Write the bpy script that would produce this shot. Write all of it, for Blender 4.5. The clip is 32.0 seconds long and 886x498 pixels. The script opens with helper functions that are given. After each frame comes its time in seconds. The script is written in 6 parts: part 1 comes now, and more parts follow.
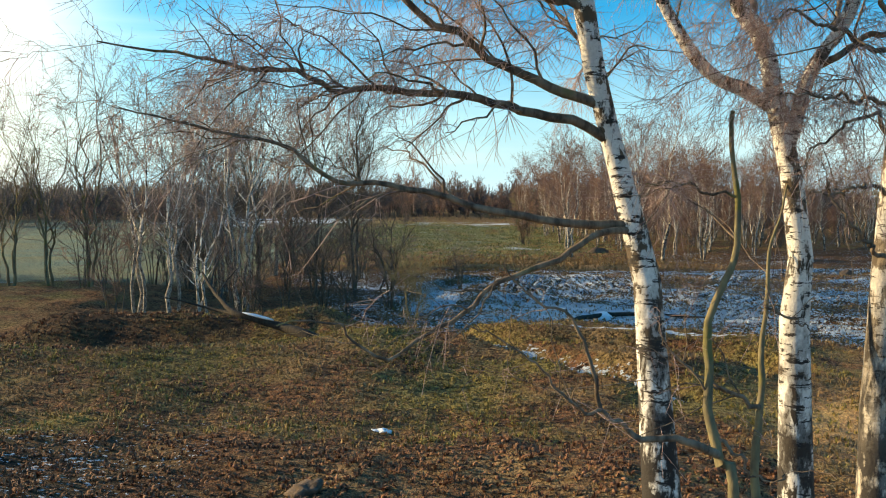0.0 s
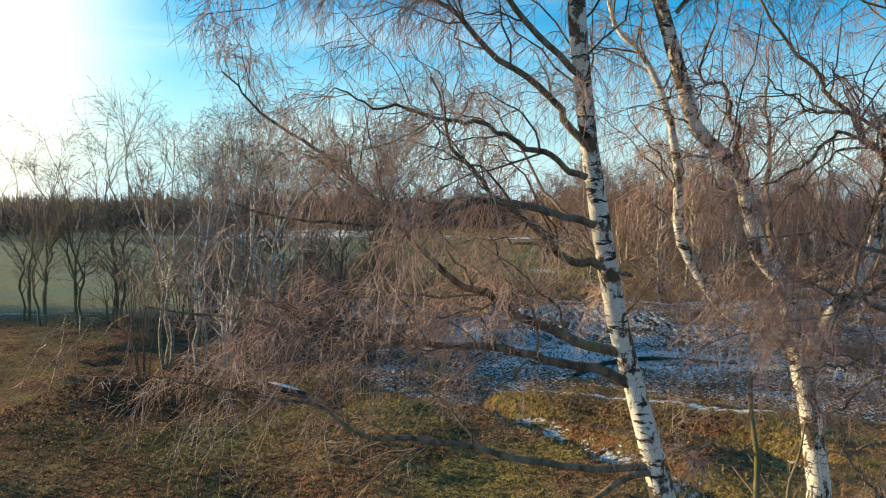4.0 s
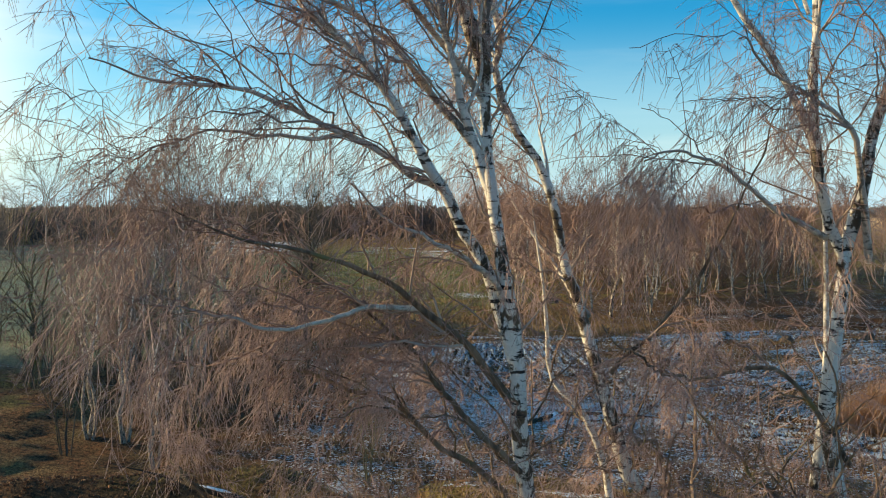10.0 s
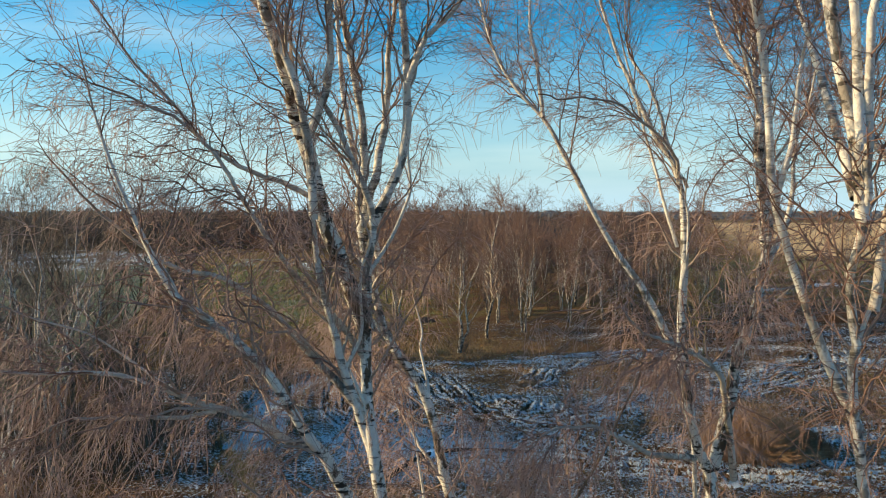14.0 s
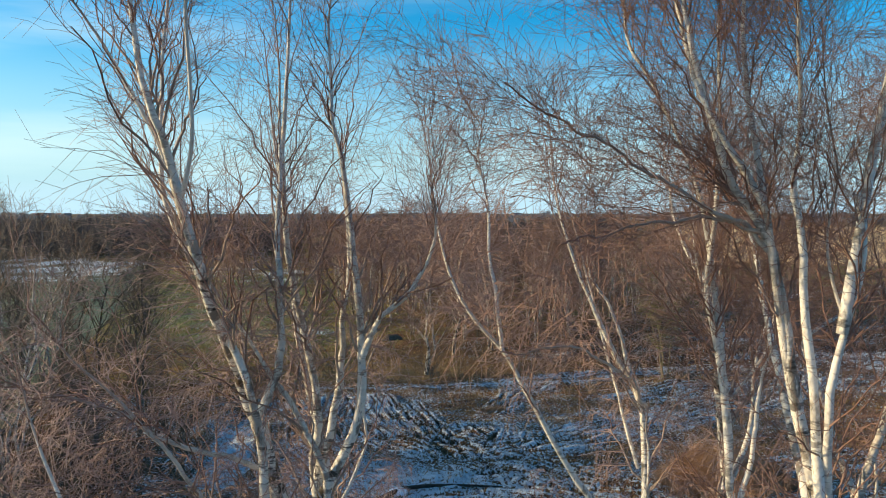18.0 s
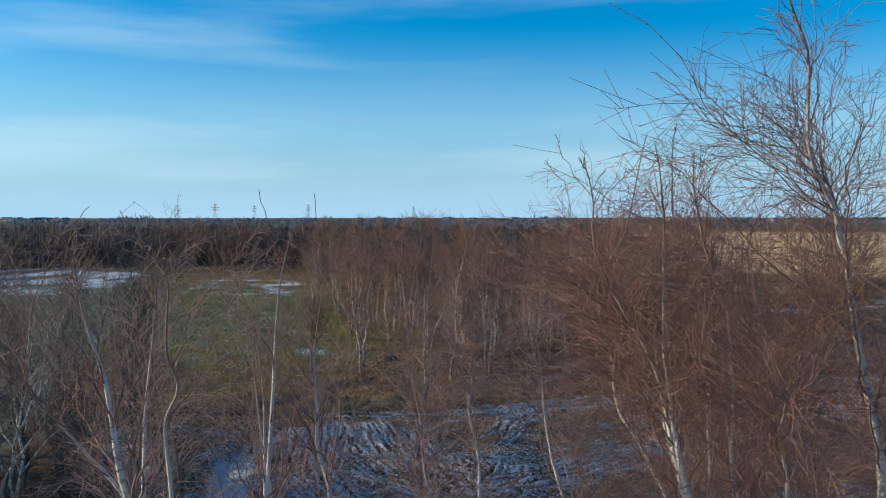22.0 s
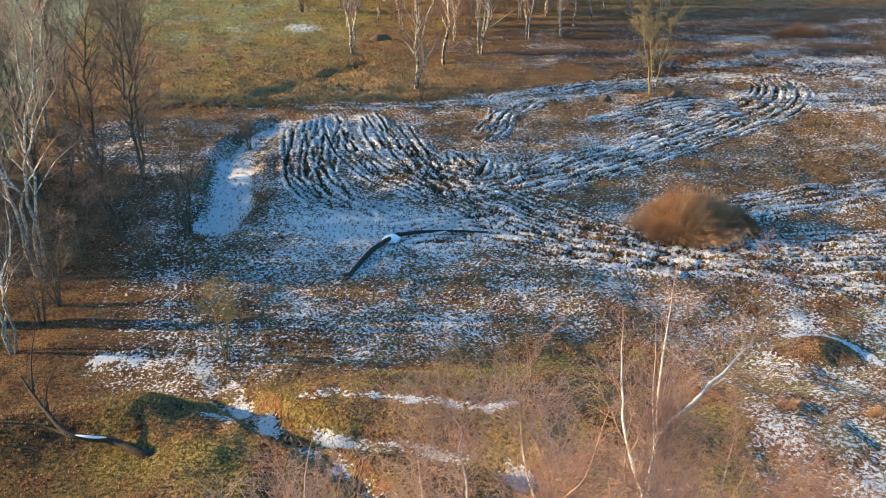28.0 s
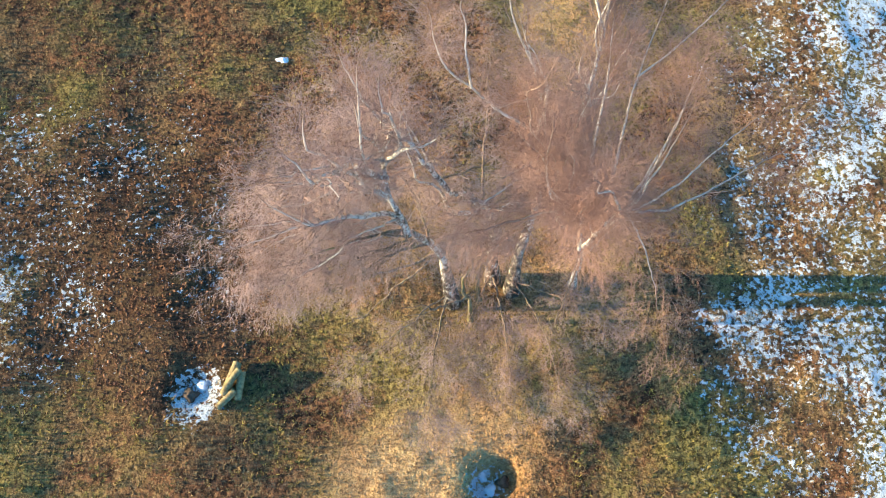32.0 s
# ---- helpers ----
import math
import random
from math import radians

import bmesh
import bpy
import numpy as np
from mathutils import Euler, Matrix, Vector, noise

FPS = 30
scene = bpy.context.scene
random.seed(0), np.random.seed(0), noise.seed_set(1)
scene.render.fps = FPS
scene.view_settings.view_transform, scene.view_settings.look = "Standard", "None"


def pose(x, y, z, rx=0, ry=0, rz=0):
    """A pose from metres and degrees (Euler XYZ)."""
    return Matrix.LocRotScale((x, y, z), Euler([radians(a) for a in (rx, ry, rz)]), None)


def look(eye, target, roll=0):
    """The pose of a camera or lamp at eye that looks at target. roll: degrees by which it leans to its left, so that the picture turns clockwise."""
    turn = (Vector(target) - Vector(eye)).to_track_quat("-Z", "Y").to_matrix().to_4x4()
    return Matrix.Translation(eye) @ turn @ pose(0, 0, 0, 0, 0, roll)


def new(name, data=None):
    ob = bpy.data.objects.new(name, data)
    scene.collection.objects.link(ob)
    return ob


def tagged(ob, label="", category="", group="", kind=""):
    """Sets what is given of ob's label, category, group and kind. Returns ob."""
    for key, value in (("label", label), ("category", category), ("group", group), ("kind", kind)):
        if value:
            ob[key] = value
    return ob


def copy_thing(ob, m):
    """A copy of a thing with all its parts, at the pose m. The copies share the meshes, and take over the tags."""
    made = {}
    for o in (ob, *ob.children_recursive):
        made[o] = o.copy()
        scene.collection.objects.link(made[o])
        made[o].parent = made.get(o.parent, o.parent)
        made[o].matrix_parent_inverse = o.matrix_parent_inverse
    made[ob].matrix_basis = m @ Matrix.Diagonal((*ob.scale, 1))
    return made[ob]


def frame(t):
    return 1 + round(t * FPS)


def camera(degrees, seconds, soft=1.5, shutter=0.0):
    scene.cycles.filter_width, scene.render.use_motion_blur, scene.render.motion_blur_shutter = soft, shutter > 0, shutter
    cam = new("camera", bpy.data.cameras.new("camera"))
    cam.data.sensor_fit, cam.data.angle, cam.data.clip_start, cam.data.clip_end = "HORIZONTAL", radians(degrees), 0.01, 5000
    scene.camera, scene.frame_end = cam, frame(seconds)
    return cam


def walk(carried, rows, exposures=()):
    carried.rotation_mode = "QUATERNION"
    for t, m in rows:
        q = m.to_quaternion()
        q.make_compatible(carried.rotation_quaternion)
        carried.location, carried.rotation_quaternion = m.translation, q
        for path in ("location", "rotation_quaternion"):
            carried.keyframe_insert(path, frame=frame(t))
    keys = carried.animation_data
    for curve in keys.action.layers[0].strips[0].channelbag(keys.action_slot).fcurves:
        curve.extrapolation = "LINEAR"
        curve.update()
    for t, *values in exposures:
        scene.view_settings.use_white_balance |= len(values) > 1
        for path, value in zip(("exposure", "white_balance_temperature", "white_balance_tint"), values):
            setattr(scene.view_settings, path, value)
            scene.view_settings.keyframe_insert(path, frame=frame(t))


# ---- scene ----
cam = camera(54.95, 32.0, soft=1.1)
# seconds, eye in metres, tilt and heading in degrees
PATH = [
    (0, -0.144, -0.399, 4.916, 86.65, -1.39),
    (0.5, -0.150, -0.400, 5.131, 86.55, -1.17),
    (1, -0.152, -0.409, 5.346, 86.38, -0.94),
    (1.5, -0.159, -0.429, 5.556, 86.34, -0.74),
    (2, -0.166, -0.457, 5.751, 86.45, -0.53),
    (2.5, -0.171, -0.483, 5.933, 86.90, -0.31),
    (3, -0.178, -0.503, 6.121, 87.00, -0.16),
    (3.5, -0.183, -0.519, 6.320, 87.07, -0.05),
    (5.5, -0.216, -0.570, 7.161, 86.87, 0.53),
    (6, -0.229, -0.573, 7.367, 86.93, 0.59),
    (6.5, -0.240, -0.562, 7.570, 87.00, 0.74),
    (7, -0.251, -0.547, 7.776, 87.18, 0.91),
    (7.5, -0.257, -0.537, 7.984, 87.27, 1.05),
    (8, -0.253, -0.530, 8.189, 87.46, 1.15),
    (8.5, -0.259, -0.532, 8.393, 87.51, 1.15),
    (9, -0.272, -0.554, 8.595, 87.48, -1.01),
    (9.5, -0.289, -0.581, 8.789, 87.27, -3.30),
    (10, -0.305, -0.586, 8.968, 87.09, -4.77),
    (10.5, -0.316, -0.569, 9.132, 87.07, -5.63),
    (11, -0.318, -0.539, 9.290, 87.21, -7.34),
    (11.5, -0.318, -0.515, 9.451, 87.46, -8.81),
    (12, -0.318, -0.498, 9.621, 87.48, -9.44),
    (12.5, -0.323, -0.489, 9.809, 87.56, -10.44),
    (13, -0.324, -0.478, 10.015, 87.58, -11.62),
    (13.5, -0.322, -0.464, 10.232, 87.44, -12.41),
    (14, -0.308, -0.433, 10.449, 87.36, -13.07),
    (14.5, -0.290, -0.411, 10.655, 87.47, -13.63),
    (16.5, -0.300, -0.330, 11.342, 87.41, -15.10),
    (17, -0.274, -0.305, 11.524, 87.45, -15.25),
    (17.5, -0.240, -0.280, 11.710, 87.41, -15.33),
    (18, -0.205, -0.274, 11.897, 87.47, -15.26),
    (18.5, -0.168, -0.268, 12.093, 87.47, -15.25),
    (19, -0.145, -0.246, 12.298, 87.47, -15.30),
    (19.5, -0.139, -0.213, 12.507, 87.40, -15.37),
    (20, -0.140, -0.198, 12.718, 87.30, -15.43),
    (20.5, -0.143, -0.192, 12.928, 87.26, -15.52),
    (21, -0.134, -0.184, 13.131, 87.59, -15.46),
    (21.5, -0.127, -0.177, 13.318, 87.74, -15.43),
    (22, -0.123, -0.175, 13.480, 87.72, -15.38),
    (22.5, -0.107, -0.181, 13.620, 87.62, -15.39),
    (23, -0.092, -0.180, 13.760, 87.55, -15.44),
    (23.5, -0.082, -0.173, 13.919, 87.54, -15.41),
    (24, -0.081, -0.162, 14.105, 87.53, -15.45),
    (24.5, -0.086, -0.148, 14.325, 87.53, -15.48),
    (26.5, -0.062, -0.045, 15.470, 81.00, -15.75),
    (27, -0.068, -0.037, 15.799, 75.34, -15.85),
    (27.5, -0.083, -0.043, 16.147, 69.77, -15.89),
    (28, -0.099, -0.058, 16.514, 64.28, -15.92),
    (28.5, -0.113, -0.083, 16.888, 58.82, -15.94),
    (29, -0.136, -0.113, 17.256, 53.41, -15.96),
    (29.5, -0.160, -0.140, 17.620, 47.97, -15.97),
    (30, -0.167, -0.154, 17.990, 42.49, -15.94),
    (30.5, -0.176, -0.170, 18.368, 37.04, -15.94),
    (31, -0.194, -0.182, 18.751, 31.55, -15.99),
    (31.5, -0.208, -0.193, 19.130, 26.04, -15.98),
    (32, -0.208, -0.224, 19.498, 21.01, -15.94),
]
walk(cam, [(t, pose(x, y, z, tilt, 0, turn)) for t, x, y, z, tilt, turn in PATH],
     exposures=[(0, 0.66, 8300, 10), (4, 0.58, 8200, 10), (9, 0.42, 8200, 10), (14, 0.33, 8000, 10), (18, 0.4, 7500, 10), (21, 0.2, 6750, 10), (24, -0.3, 6050, 10), (26.5, -0.3, 6600, 20), (27, 0.0, 7300, 28), (28, 1.4, 9000, 20), (29, 1.65, 8800, 12), (30, 1.58, 8050, 10), (32, 1.63, 7500, 10)])

# ---- world and sun ----
SUN_LEFT, SUN_UP = 74.0, 14.0      # degrees to the left of +y, and above the horizon
world = bpy.data.worlds.new("sky")
scene.world = world
world.use_nodes = True
wn, wl = world.node_tree.nodes, world.node_tree.links
wn.clear()
sky = wn.new("ShaderNodeTexSky")
sky.sky_type, sky.sun_disc = "NISHITA", False
sky.sun_elevation, sky.sun_rotation = radians(SUN_UP), radians(-SUN_LEFT)
sky.altitude, sky.air_density, sky.dust_density, sky.ozone_density = 200, 1.0, 2.2, 1.5
hsv = wn.new("ShaderNodeHueSaturation")
hsv.inputs["Saturation"].default_value, hsv.inputs["Value"].default_value = 1.2, 1.02
coord = wn.new("ShaderNodeTexCoord")


def sky_mix(fac, a, b, blend="MIX"):
    m = wn.new("ShaderNodeMix")
    m.data_type, m.blend_type = "RGBA", blend
    for sock, v in ((m.inputs["Factor"], fac), (m.inputs["A"], a), (m.inputs["B"], b)):
        if isinstance(v, tuple):
            sock.default_value = (*v, 1)
        elif isinstance(v, float):
            sock.default_value = v
        else:
            wl.new(v, sock)
    return m.outputs["Result"]


def sky_ramp(source, *stops):
    r = wn.new("ShaderNodeValToRGB")
    r.color_ramp.interpolation = "EASE"
    while len(r.color_ramp.elements) < len(stops):
        r.color_ramp.elements.new(0.5)
    for el, (pos, v) in zip(r.color_ramp.elements, stops):
        el.position, el.color = pos, (v, v, v, 1)
    wl.new(source, r.inputs[0])
    return r.outputs[0]


wl.new(sky_mix(1.0, sky.outputs[0], (0.46, 0.98, 1.42), "MULTIPLY"), hsv.inputs["Color"])
apart = wn.new("ShaderNodeSeparateXYZ")
wl.new(coord.outputs["Generated"], apart.inputs[0])
# pale haze low over the horizon
hazy = sky_mix(sky_ramp(apart.outputs["Z"], (0.0, 0.85), (0.07, 0.5), (0.22, 0.0)), hsv.outputs[0], (3.3, 5.4, 7.2))
# thin streaks of high cloud
stretch = wn.new("ShaderNodeMapping")
stretch.inputs["Scale"].default_value = (1.0, 1.0, 9.0)
cloud = wn.new("ShaderNodeTexNoise")
cloud.inputs["Scale"].default_value, cloud.inputs["Detail"].default_value = 1.7, 7
wl.new(coord.outputs["Generated"], stretch.inputs["Vector"])
wl.new(stretch.outputs[0], cloud.inputs["Vector"])
veiled = sky_mix(sky_ramp(cloud.outputs["Fac"], (0.48, 0.0), (0.8, 0.4)), hazy, (5.0, 6.4, 7.2))
# bright haze round the sun
toward = wn.new("ShaderNodeVectorMath")
toward.operation = "DOT_PRODUCT"
toward.inputs[1].default_value = (-math.sin(radians(SUN_LEFT)) * math.cos(radians(SUN_UP)), math.cos(radians(SUN_LEFT)) * math.cos(radians(SUN_UP)), math.sin(radians(SUN_UP)))
wl.new(coord.outputs["Generated"], toward.inputs[0])
low = wn.new("ShaderNodeMath")
low.operation = "MULTIPLY"
wl.new(sky_ramp(toward.outputs["Value"], (0.55, 0.0), (0.73, 0.8), (1.0, 1.0)), low.inputs[0])
wl.new(sky_ramp(apart.outputs["Z"], (0.25, 1.0), (0.65, 0.0)), low.inputs[1])
glow = sky_mix(low.outputs[0], veiled, (7.6, 7.8, 7.4))
back = wn.new("ShaderNodeBackground")
back.inputs["Strength"].default_value = 0.142
wout = wn.new("ShaderNodeOutputWorld")
wl.new(glow, back.inputs["Color"])
wl.new(back.outputs[0], wout.inputs["Surface"])

sun_data = bpy.data.lights.new("sun", "SUN")
sun_data.energy, sun_data.angle, sun_data.color = 5.0, radians(0.5), (1.0, 0.81, 0.52)
sun = new("sun", sun_data)
TO_SUN = Vector((-math.sin(radians(SUN_LEFT)) * math.cos(radians(SUN_UP)), math.cos(radians(SUN_LEFT)) * math.cos(radians(SUN_UP)), math.sin(radians(SUN_UP))))
sun.matrix_world = look(TO_SUN * 100, (0, 0, 0))


# ---- materials ----
class Nodes:
    """A material with a few short ways to add and join nodes."""

    def __init__(self, name, rough=0.85, metal=0.0, spec=0.3):
        self.mat = bpy.data.materials.new(name)
        self.mat.use_nodes = True
        self.tree = self.mat.node_tree
        self.bsdf = self.tree.nodes["Principled BSDF"]
        self.bsdf.inputs["Roughness"].default_value = rough
        self.bsdf.inputs["Metallic"].default_value = metal
        self.bsdf.inputs["Specular IOR Level"].default_value = spec
        self.place = self.tree.nodes.new("ShaderNodeTexCoord")
        self.geo = self.tree.nodes.new("ShaderNodeNewGeometry")

    def link(self, a, b):
        self.tree.links.new(a, b)

    def scaled(self, scale, source=None):
        m = self.tree.nodes.new("ShaderNodeMapping")
        m.inputs["Scale"].default_value = scale
        self.link(source or self.geo.outputs["Position"], m.inputs["Vector"])
        return m.outputs[0]

    def noise(self, scale, detail=4, rough=0.55, vector=None):
        n = self.tree.nodes.new("ShaderNodeTexNoise")
        n.inputs["Scale"].default_value, n.inputs["Detail"].default_value, n.inputs["Roughness"].default_value = scale, detail, rough
        self.link(vector or self.geo.outputs["Position"], n.inputs["Vector"])
        return n.outputs["Fac"]

    def ramp(self, fac, *stops):
        r = self.tree.nodes.new("ShaderNodeValToRGB")
        e = r.color_ramp.elements
        while len(e) < len(stops):
            e.new(0.5)
        for el, (pos, col) in zip(e, stops):
            el.position, el.color = pos, (*col, 1) if len(col) == 3 else col
        self.link(fac, r.inputs[0])
        return r.outputs[0]

    def grey(self, fac, lo, hi):
        return self.ramp(fac, (lo, (0, 0, 0)), (hi, (1, 1, 1)))

    def mix(self, fac, a, b):
        m = self.tree.nodes.new("ShaderNodeMix")
        m.data_type = "RGBA"
        for sock, v in ((m.inputs["Factor"], fac), (m.inputs["A"], a), (m.inputs["B"], b)):
            if isinstance(v, tuple):
                sock.default_value = (*v, 1)
            elif isinstance(v, float):
                sock.default_value = v
            else:
                self.link(v, sock)
        return m.outputs["Result"]

    def math(self, op, a, b=0.0, clamp=False):
        m = self.tree.nodes.new("ShaderNodeMath")
        m.operation, m.use_clamp = op, clamp
        for sock, v in zip(m.inputs, (a, b)):
            if isinstance(v, (int, float)):
                sock.default_value = v
            else:
                self.link(v, sock)
        return m.outputs[0]

    def attr(self, name):
        a = self.tree.nodes.new("ShaderNodeAttribute")
        a.attribute_name = name
        return a.outputs["Fac"]

    def rand(self):
        return self.tree.nodes.new("ShaderNodeObjectInfo").outputs["Random"]

    def color(self, c):
        self.link(c, self.bsdf.inputs["Base Color"])
        return self

    def bump(self, height, strength=0.4, distance=0.02):
        b = self.tree.nodes.new("ShaderNodeBump")
        b.inputs["Strength"].default_value, b.inputs["Distance"].default_value = strength, distance
        self.link(height, b.inputs["Height"])
        self.link(b.outputs[0], self.bsdf.inputs["Normal"])
        return self


def birch_bark(name, white=(0.80, 0.78, 0.74), dark=(0.03, 0.026, 0.024), young=(0.17, 0.095, 0.07), lo=0.0035, hi=0.0065, foot_lo=0.13, foot_hi=0.19):
    m = Nodes(name, 0.75)
    marks = m.noise(1.0, 4, 0.7, m.scaled((6, 6, 24)))
    patches = m.noise(1.0, 5, 0.65, m.scaled((8, 8, 4.5)))
    fine = m.noise(60, 3)
    body = m.mix(m.grey(fine, 0.3, 0.75), tuple(v * 0.8 for v in white), white)
    girth = m.attr("girth")
    body = m.mix(m.math("MULTIPLY", m.grey(patches, 0.53, 0.57), m.grey(girth, 0.008, 0.035)), body, (0.12, 0.088, 0.06))
    body = m.mix(m.math("MULTIPLY", m.grey(marks, 0.55, 0.59), m.grey(girth, 0.007, 0.03)), body, dark)
    body = m.mix(m.math("MULTIPLY", m.grey(m.noise(1.0, 5, 0.7, m.scaled((8, 8, 2.6))), 0.56, 0.61), m.grey(girth, 0.007, 0.03)), body, (0.05, 0.04, 0.03))
    foot = m.mix(m.grey(m.noise(1.0, 5, 0.7, m.scaled((20, 20, 7))), 0.46, 0.54), (0.03, 0.025, 0.02), (0.42, 0.36, 0.28))
    body = m.mix(m.math("MULTIPLY", m.grey(girth, foot_lo, foot_hi), 0.8), body, foot)
    body = m.mix(m.math("MULTIPLY", m.grey(girth, 0.075, 0.12), m.grey(patches, 0.40, 0.5)), body, dark)
    slim = m.mix(m.grey(m.noise(9), 0.4, 0.65), young, tuple(v * 1.6 for v in young))
    m.color(m.mix(m.grey(girth, lo, hi), slim, body))
    return m.bump(m.math("ADD", marks, fine), 0.5, 0.01).mat


def twig_mat(name, a, b):
    m = Nodes(name, 0.6)
    m.color(m.mix(m.grey(m.noise(1.3, 3), 0.35, 0.65), a, b))
    return m.mat


def bark_mat(name, a, b, moss=(0.12, 0.12, 0.03), amount=0.62):
    m = Nodes(name, 0.9)
    n = m.noise(1.0, 4, 0.6, m.scaled((14, 14, 4)))
    c = m.mix(m.grey(n, 0.35, 0.65), a, b)
    c = m.mix(m.grey(m.noise(2.3, 3), amount, amount + 0.08), c, moss)
    m.color(c)
    return m.bump(n, 0.6, 0.02).mat


M_BIRCH = birch_bark("birch_bark")
M_BIRCH_FAR = birch_bark("birch_bark_far", (0.68, 0.61, 0.52), young=(0.15, 0.08, 0.05), lo=0.016, hi=0.04)
M_BIRCH_GREY = birch_bark("birch_bark_grey", (0.80, 0.74, 0.66), lo=0.012, hi=0.03, foot_lo=0.045, foot_hi=0.075)
M_BIRCH_CRACKED = birch_bark("birch_bark_cracked", foot_lo=0.07, foot_hi=0.105)
M_BOUGH = birch_bark("bough_bark", (0.66, 0.61, 0.55), young=(0.18, 0.105, 0.085), lo=0.004, hi=0.011)
M_TWIG = twig_mat("birch_twigs", (0.235, 0.158, 0.148), (0.40, 0.288, 0.27))
M_TWIG_DEEP = twig_mat("deep_brown_twigs", (0.19, 0.105, 0.088), (0.33, 0.205, 0.17))
M_TWIG_RED = twig_mat("grove_twigs", (0.14, 0.078, 0.06), (0.27, 0.165, 0.135))
M_TWIG_DARK = twig_mat("alder_twigs", (0.085, 0.062, 0.05), (0.19, 0.145, 0.11))
M_TWIG_PALE = twig_mat("pale_twigs", (0.15, 0.112, 0.092), (0.27, 0.208, 0.172))
M_TWIG_WILLOW = twig_mat("willow_twigs", (0.15, 0.125, 0.055), (0.24, 0.195, 0.10))
M_LIMB = bark_mat("limb_bark", (0.075, 0.054, 0.04), (0.28, 0.205, 0.145), (0.19, 0.17, 0.08), 0.6)
M_MOSSY = bark_mat("mossy_bark", (0.10, 0.085, 0.055), (0.24, 0.20, 0.11), (0.15, 0.135, 0.05), 0.56)
M_DARK_BARK = bark_mat("alder_bark", (0.05, 0.042, 0.032), (0.13, 0.11, 0.085))
M_DEAD_BARK = bark_mat("dead_bark", (0.014, 0.011, 0.009), (0.05, 0.04, 0.03), amount=0.7)
M_FAR_WOOD = twig_mat("far_wood", (0.065, 0.062, 0.066), (0.15, 0.125, 0.118))
# blue-grey instead of brown: distance haze put into the wood's colour
M_HAZE_WOOD = twig_mat("horizon_wood", (0.13, 0.15, 0.18), (0.22, 0.25, 0.29))


def ground_mat():
    m = Nodes("ground", 0.95, spec=0.15)
    big, mid, fine, grit = m.noise(0.12, 4), m.noise(0.9, 5, 0.6), m.noise(6.5, 4, 0.65), m.noise(28, 3, 0.6)
    soil = m.mix(m.grey(fine, 0.42, 0.58), (0.034, 0.017, 0.010), (0.30, 0.138, 0.068))
    litter = m.mix(m.grey(m.noise(11, 4, 0.7), 0.42, 0.57), (0.07, 0.042, 0.02), (0.42, 0.265, 0.125))
    c = m.mix(m.grey(mid, 0.42, 0.6), soil, litter)
    grass = m.mix(m.grey(m.noise(9, 4, 0.7), 0.42, 0.58), (0.07, 0.056, 0.018), (0.34, 0.268, 0.092))
    lush = m.mix(m.grey(m.math("ADD", m.math("MULTIPLY", fine, 0.5), m.math("MULTIPLY", m.noise(2.2, 5, 0.75), 0.5)), 0.42, 0.57), (0.05, 0.055, 0.022), (0.33, 0.34, 0.14))
    grass = m.mix(m.grey(m.attr("green"), 0.95, 1.2), grass, lush)
    olive = m.math("ADD", m.attr("green"), m.math("ADD", m.math("MULTIPLY", m.math("SUBTRACT", mid, 0.5), 1.6), m.math("MULTIPLY", m.math("SUBTRACT", m.noise(0.33, 5, 0.65), 0.5), 2.2)))
    c = m.mix(m.grey(olive, 0.3, 0.75), c, grass)
    straw = m.mix(m.grey(grit, 0.35, 0.65), (0.62, 0.37, 0.16), (0.92, 0.62, 0.32))
    c = m.mix(m.attr("straw"), c, straw)
    # pale blue-green: painted haze on the left meadow, frost on the middle one
    c = m.mix(m.attr("haze_frost"), c, m.mix(m.grey(fine, 0.36, 0.64), (0.12, 0.185, 0.14), (0.22, 0.31, 0.245)))
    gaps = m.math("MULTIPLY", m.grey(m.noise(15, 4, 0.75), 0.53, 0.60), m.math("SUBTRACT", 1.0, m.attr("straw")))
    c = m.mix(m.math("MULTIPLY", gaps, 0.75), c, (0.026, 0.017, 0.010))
    tips = m.grey(m.noise(19, 4, 0.75), 0.58, 0.64)
    c = m.mix(m.math("MULTIPLY", tips, 0.6), c, (0.52, 0.40, 0.22))
    # darker soil colour, both for wet ground and for painted shade
    wet_shade = m.attr("wet_shade")
    c = m.mix(m.math("MULTIPLY", wet_shade, 0.68), c, (0.042, 0.025, 0.017))
    speck = m.noise(8.0, 5, 0.7)
    drift = m.noise(1.1, 4, 0.6)
    cover = m.math("ADD", m.math("MULTIPLY", speck, 0.82), m.math("MULTIPLY", drift, 0.18))
    edge = m.math("SUBTRACT", cover, m.math("SUBTRACT", 0.665, m.math("MULTIPLY", m.attr("snow"), 0.27)))
    snow = m.math("MULTIPLY", m.grey(edge, 0.0, 0.018), m.grey(m.attr("snow"), 0.06, 0.16))
    c = m.mix(snow, c, m.mix(m.grey(grit, 0.35, 0.6), (0.54, 0.64, 0.72), (0.74, 0.83, 0.90)))
    m.color(c)
    return m.bump(m.math("MULTIPLY", m.math("SUBTRACT", 1.0, m.math("MULTIPLY", m.attr("straw"), 0.75)), m.math("ADD", m.math("MULTIPLY", fine, 0.8), m.math("ADD", m.math("MULTIPLY", speck, 0.5), m.math("MULTIPLY", grit, 0.35)))), 1.0, 0.3).mat


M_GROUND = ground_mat()


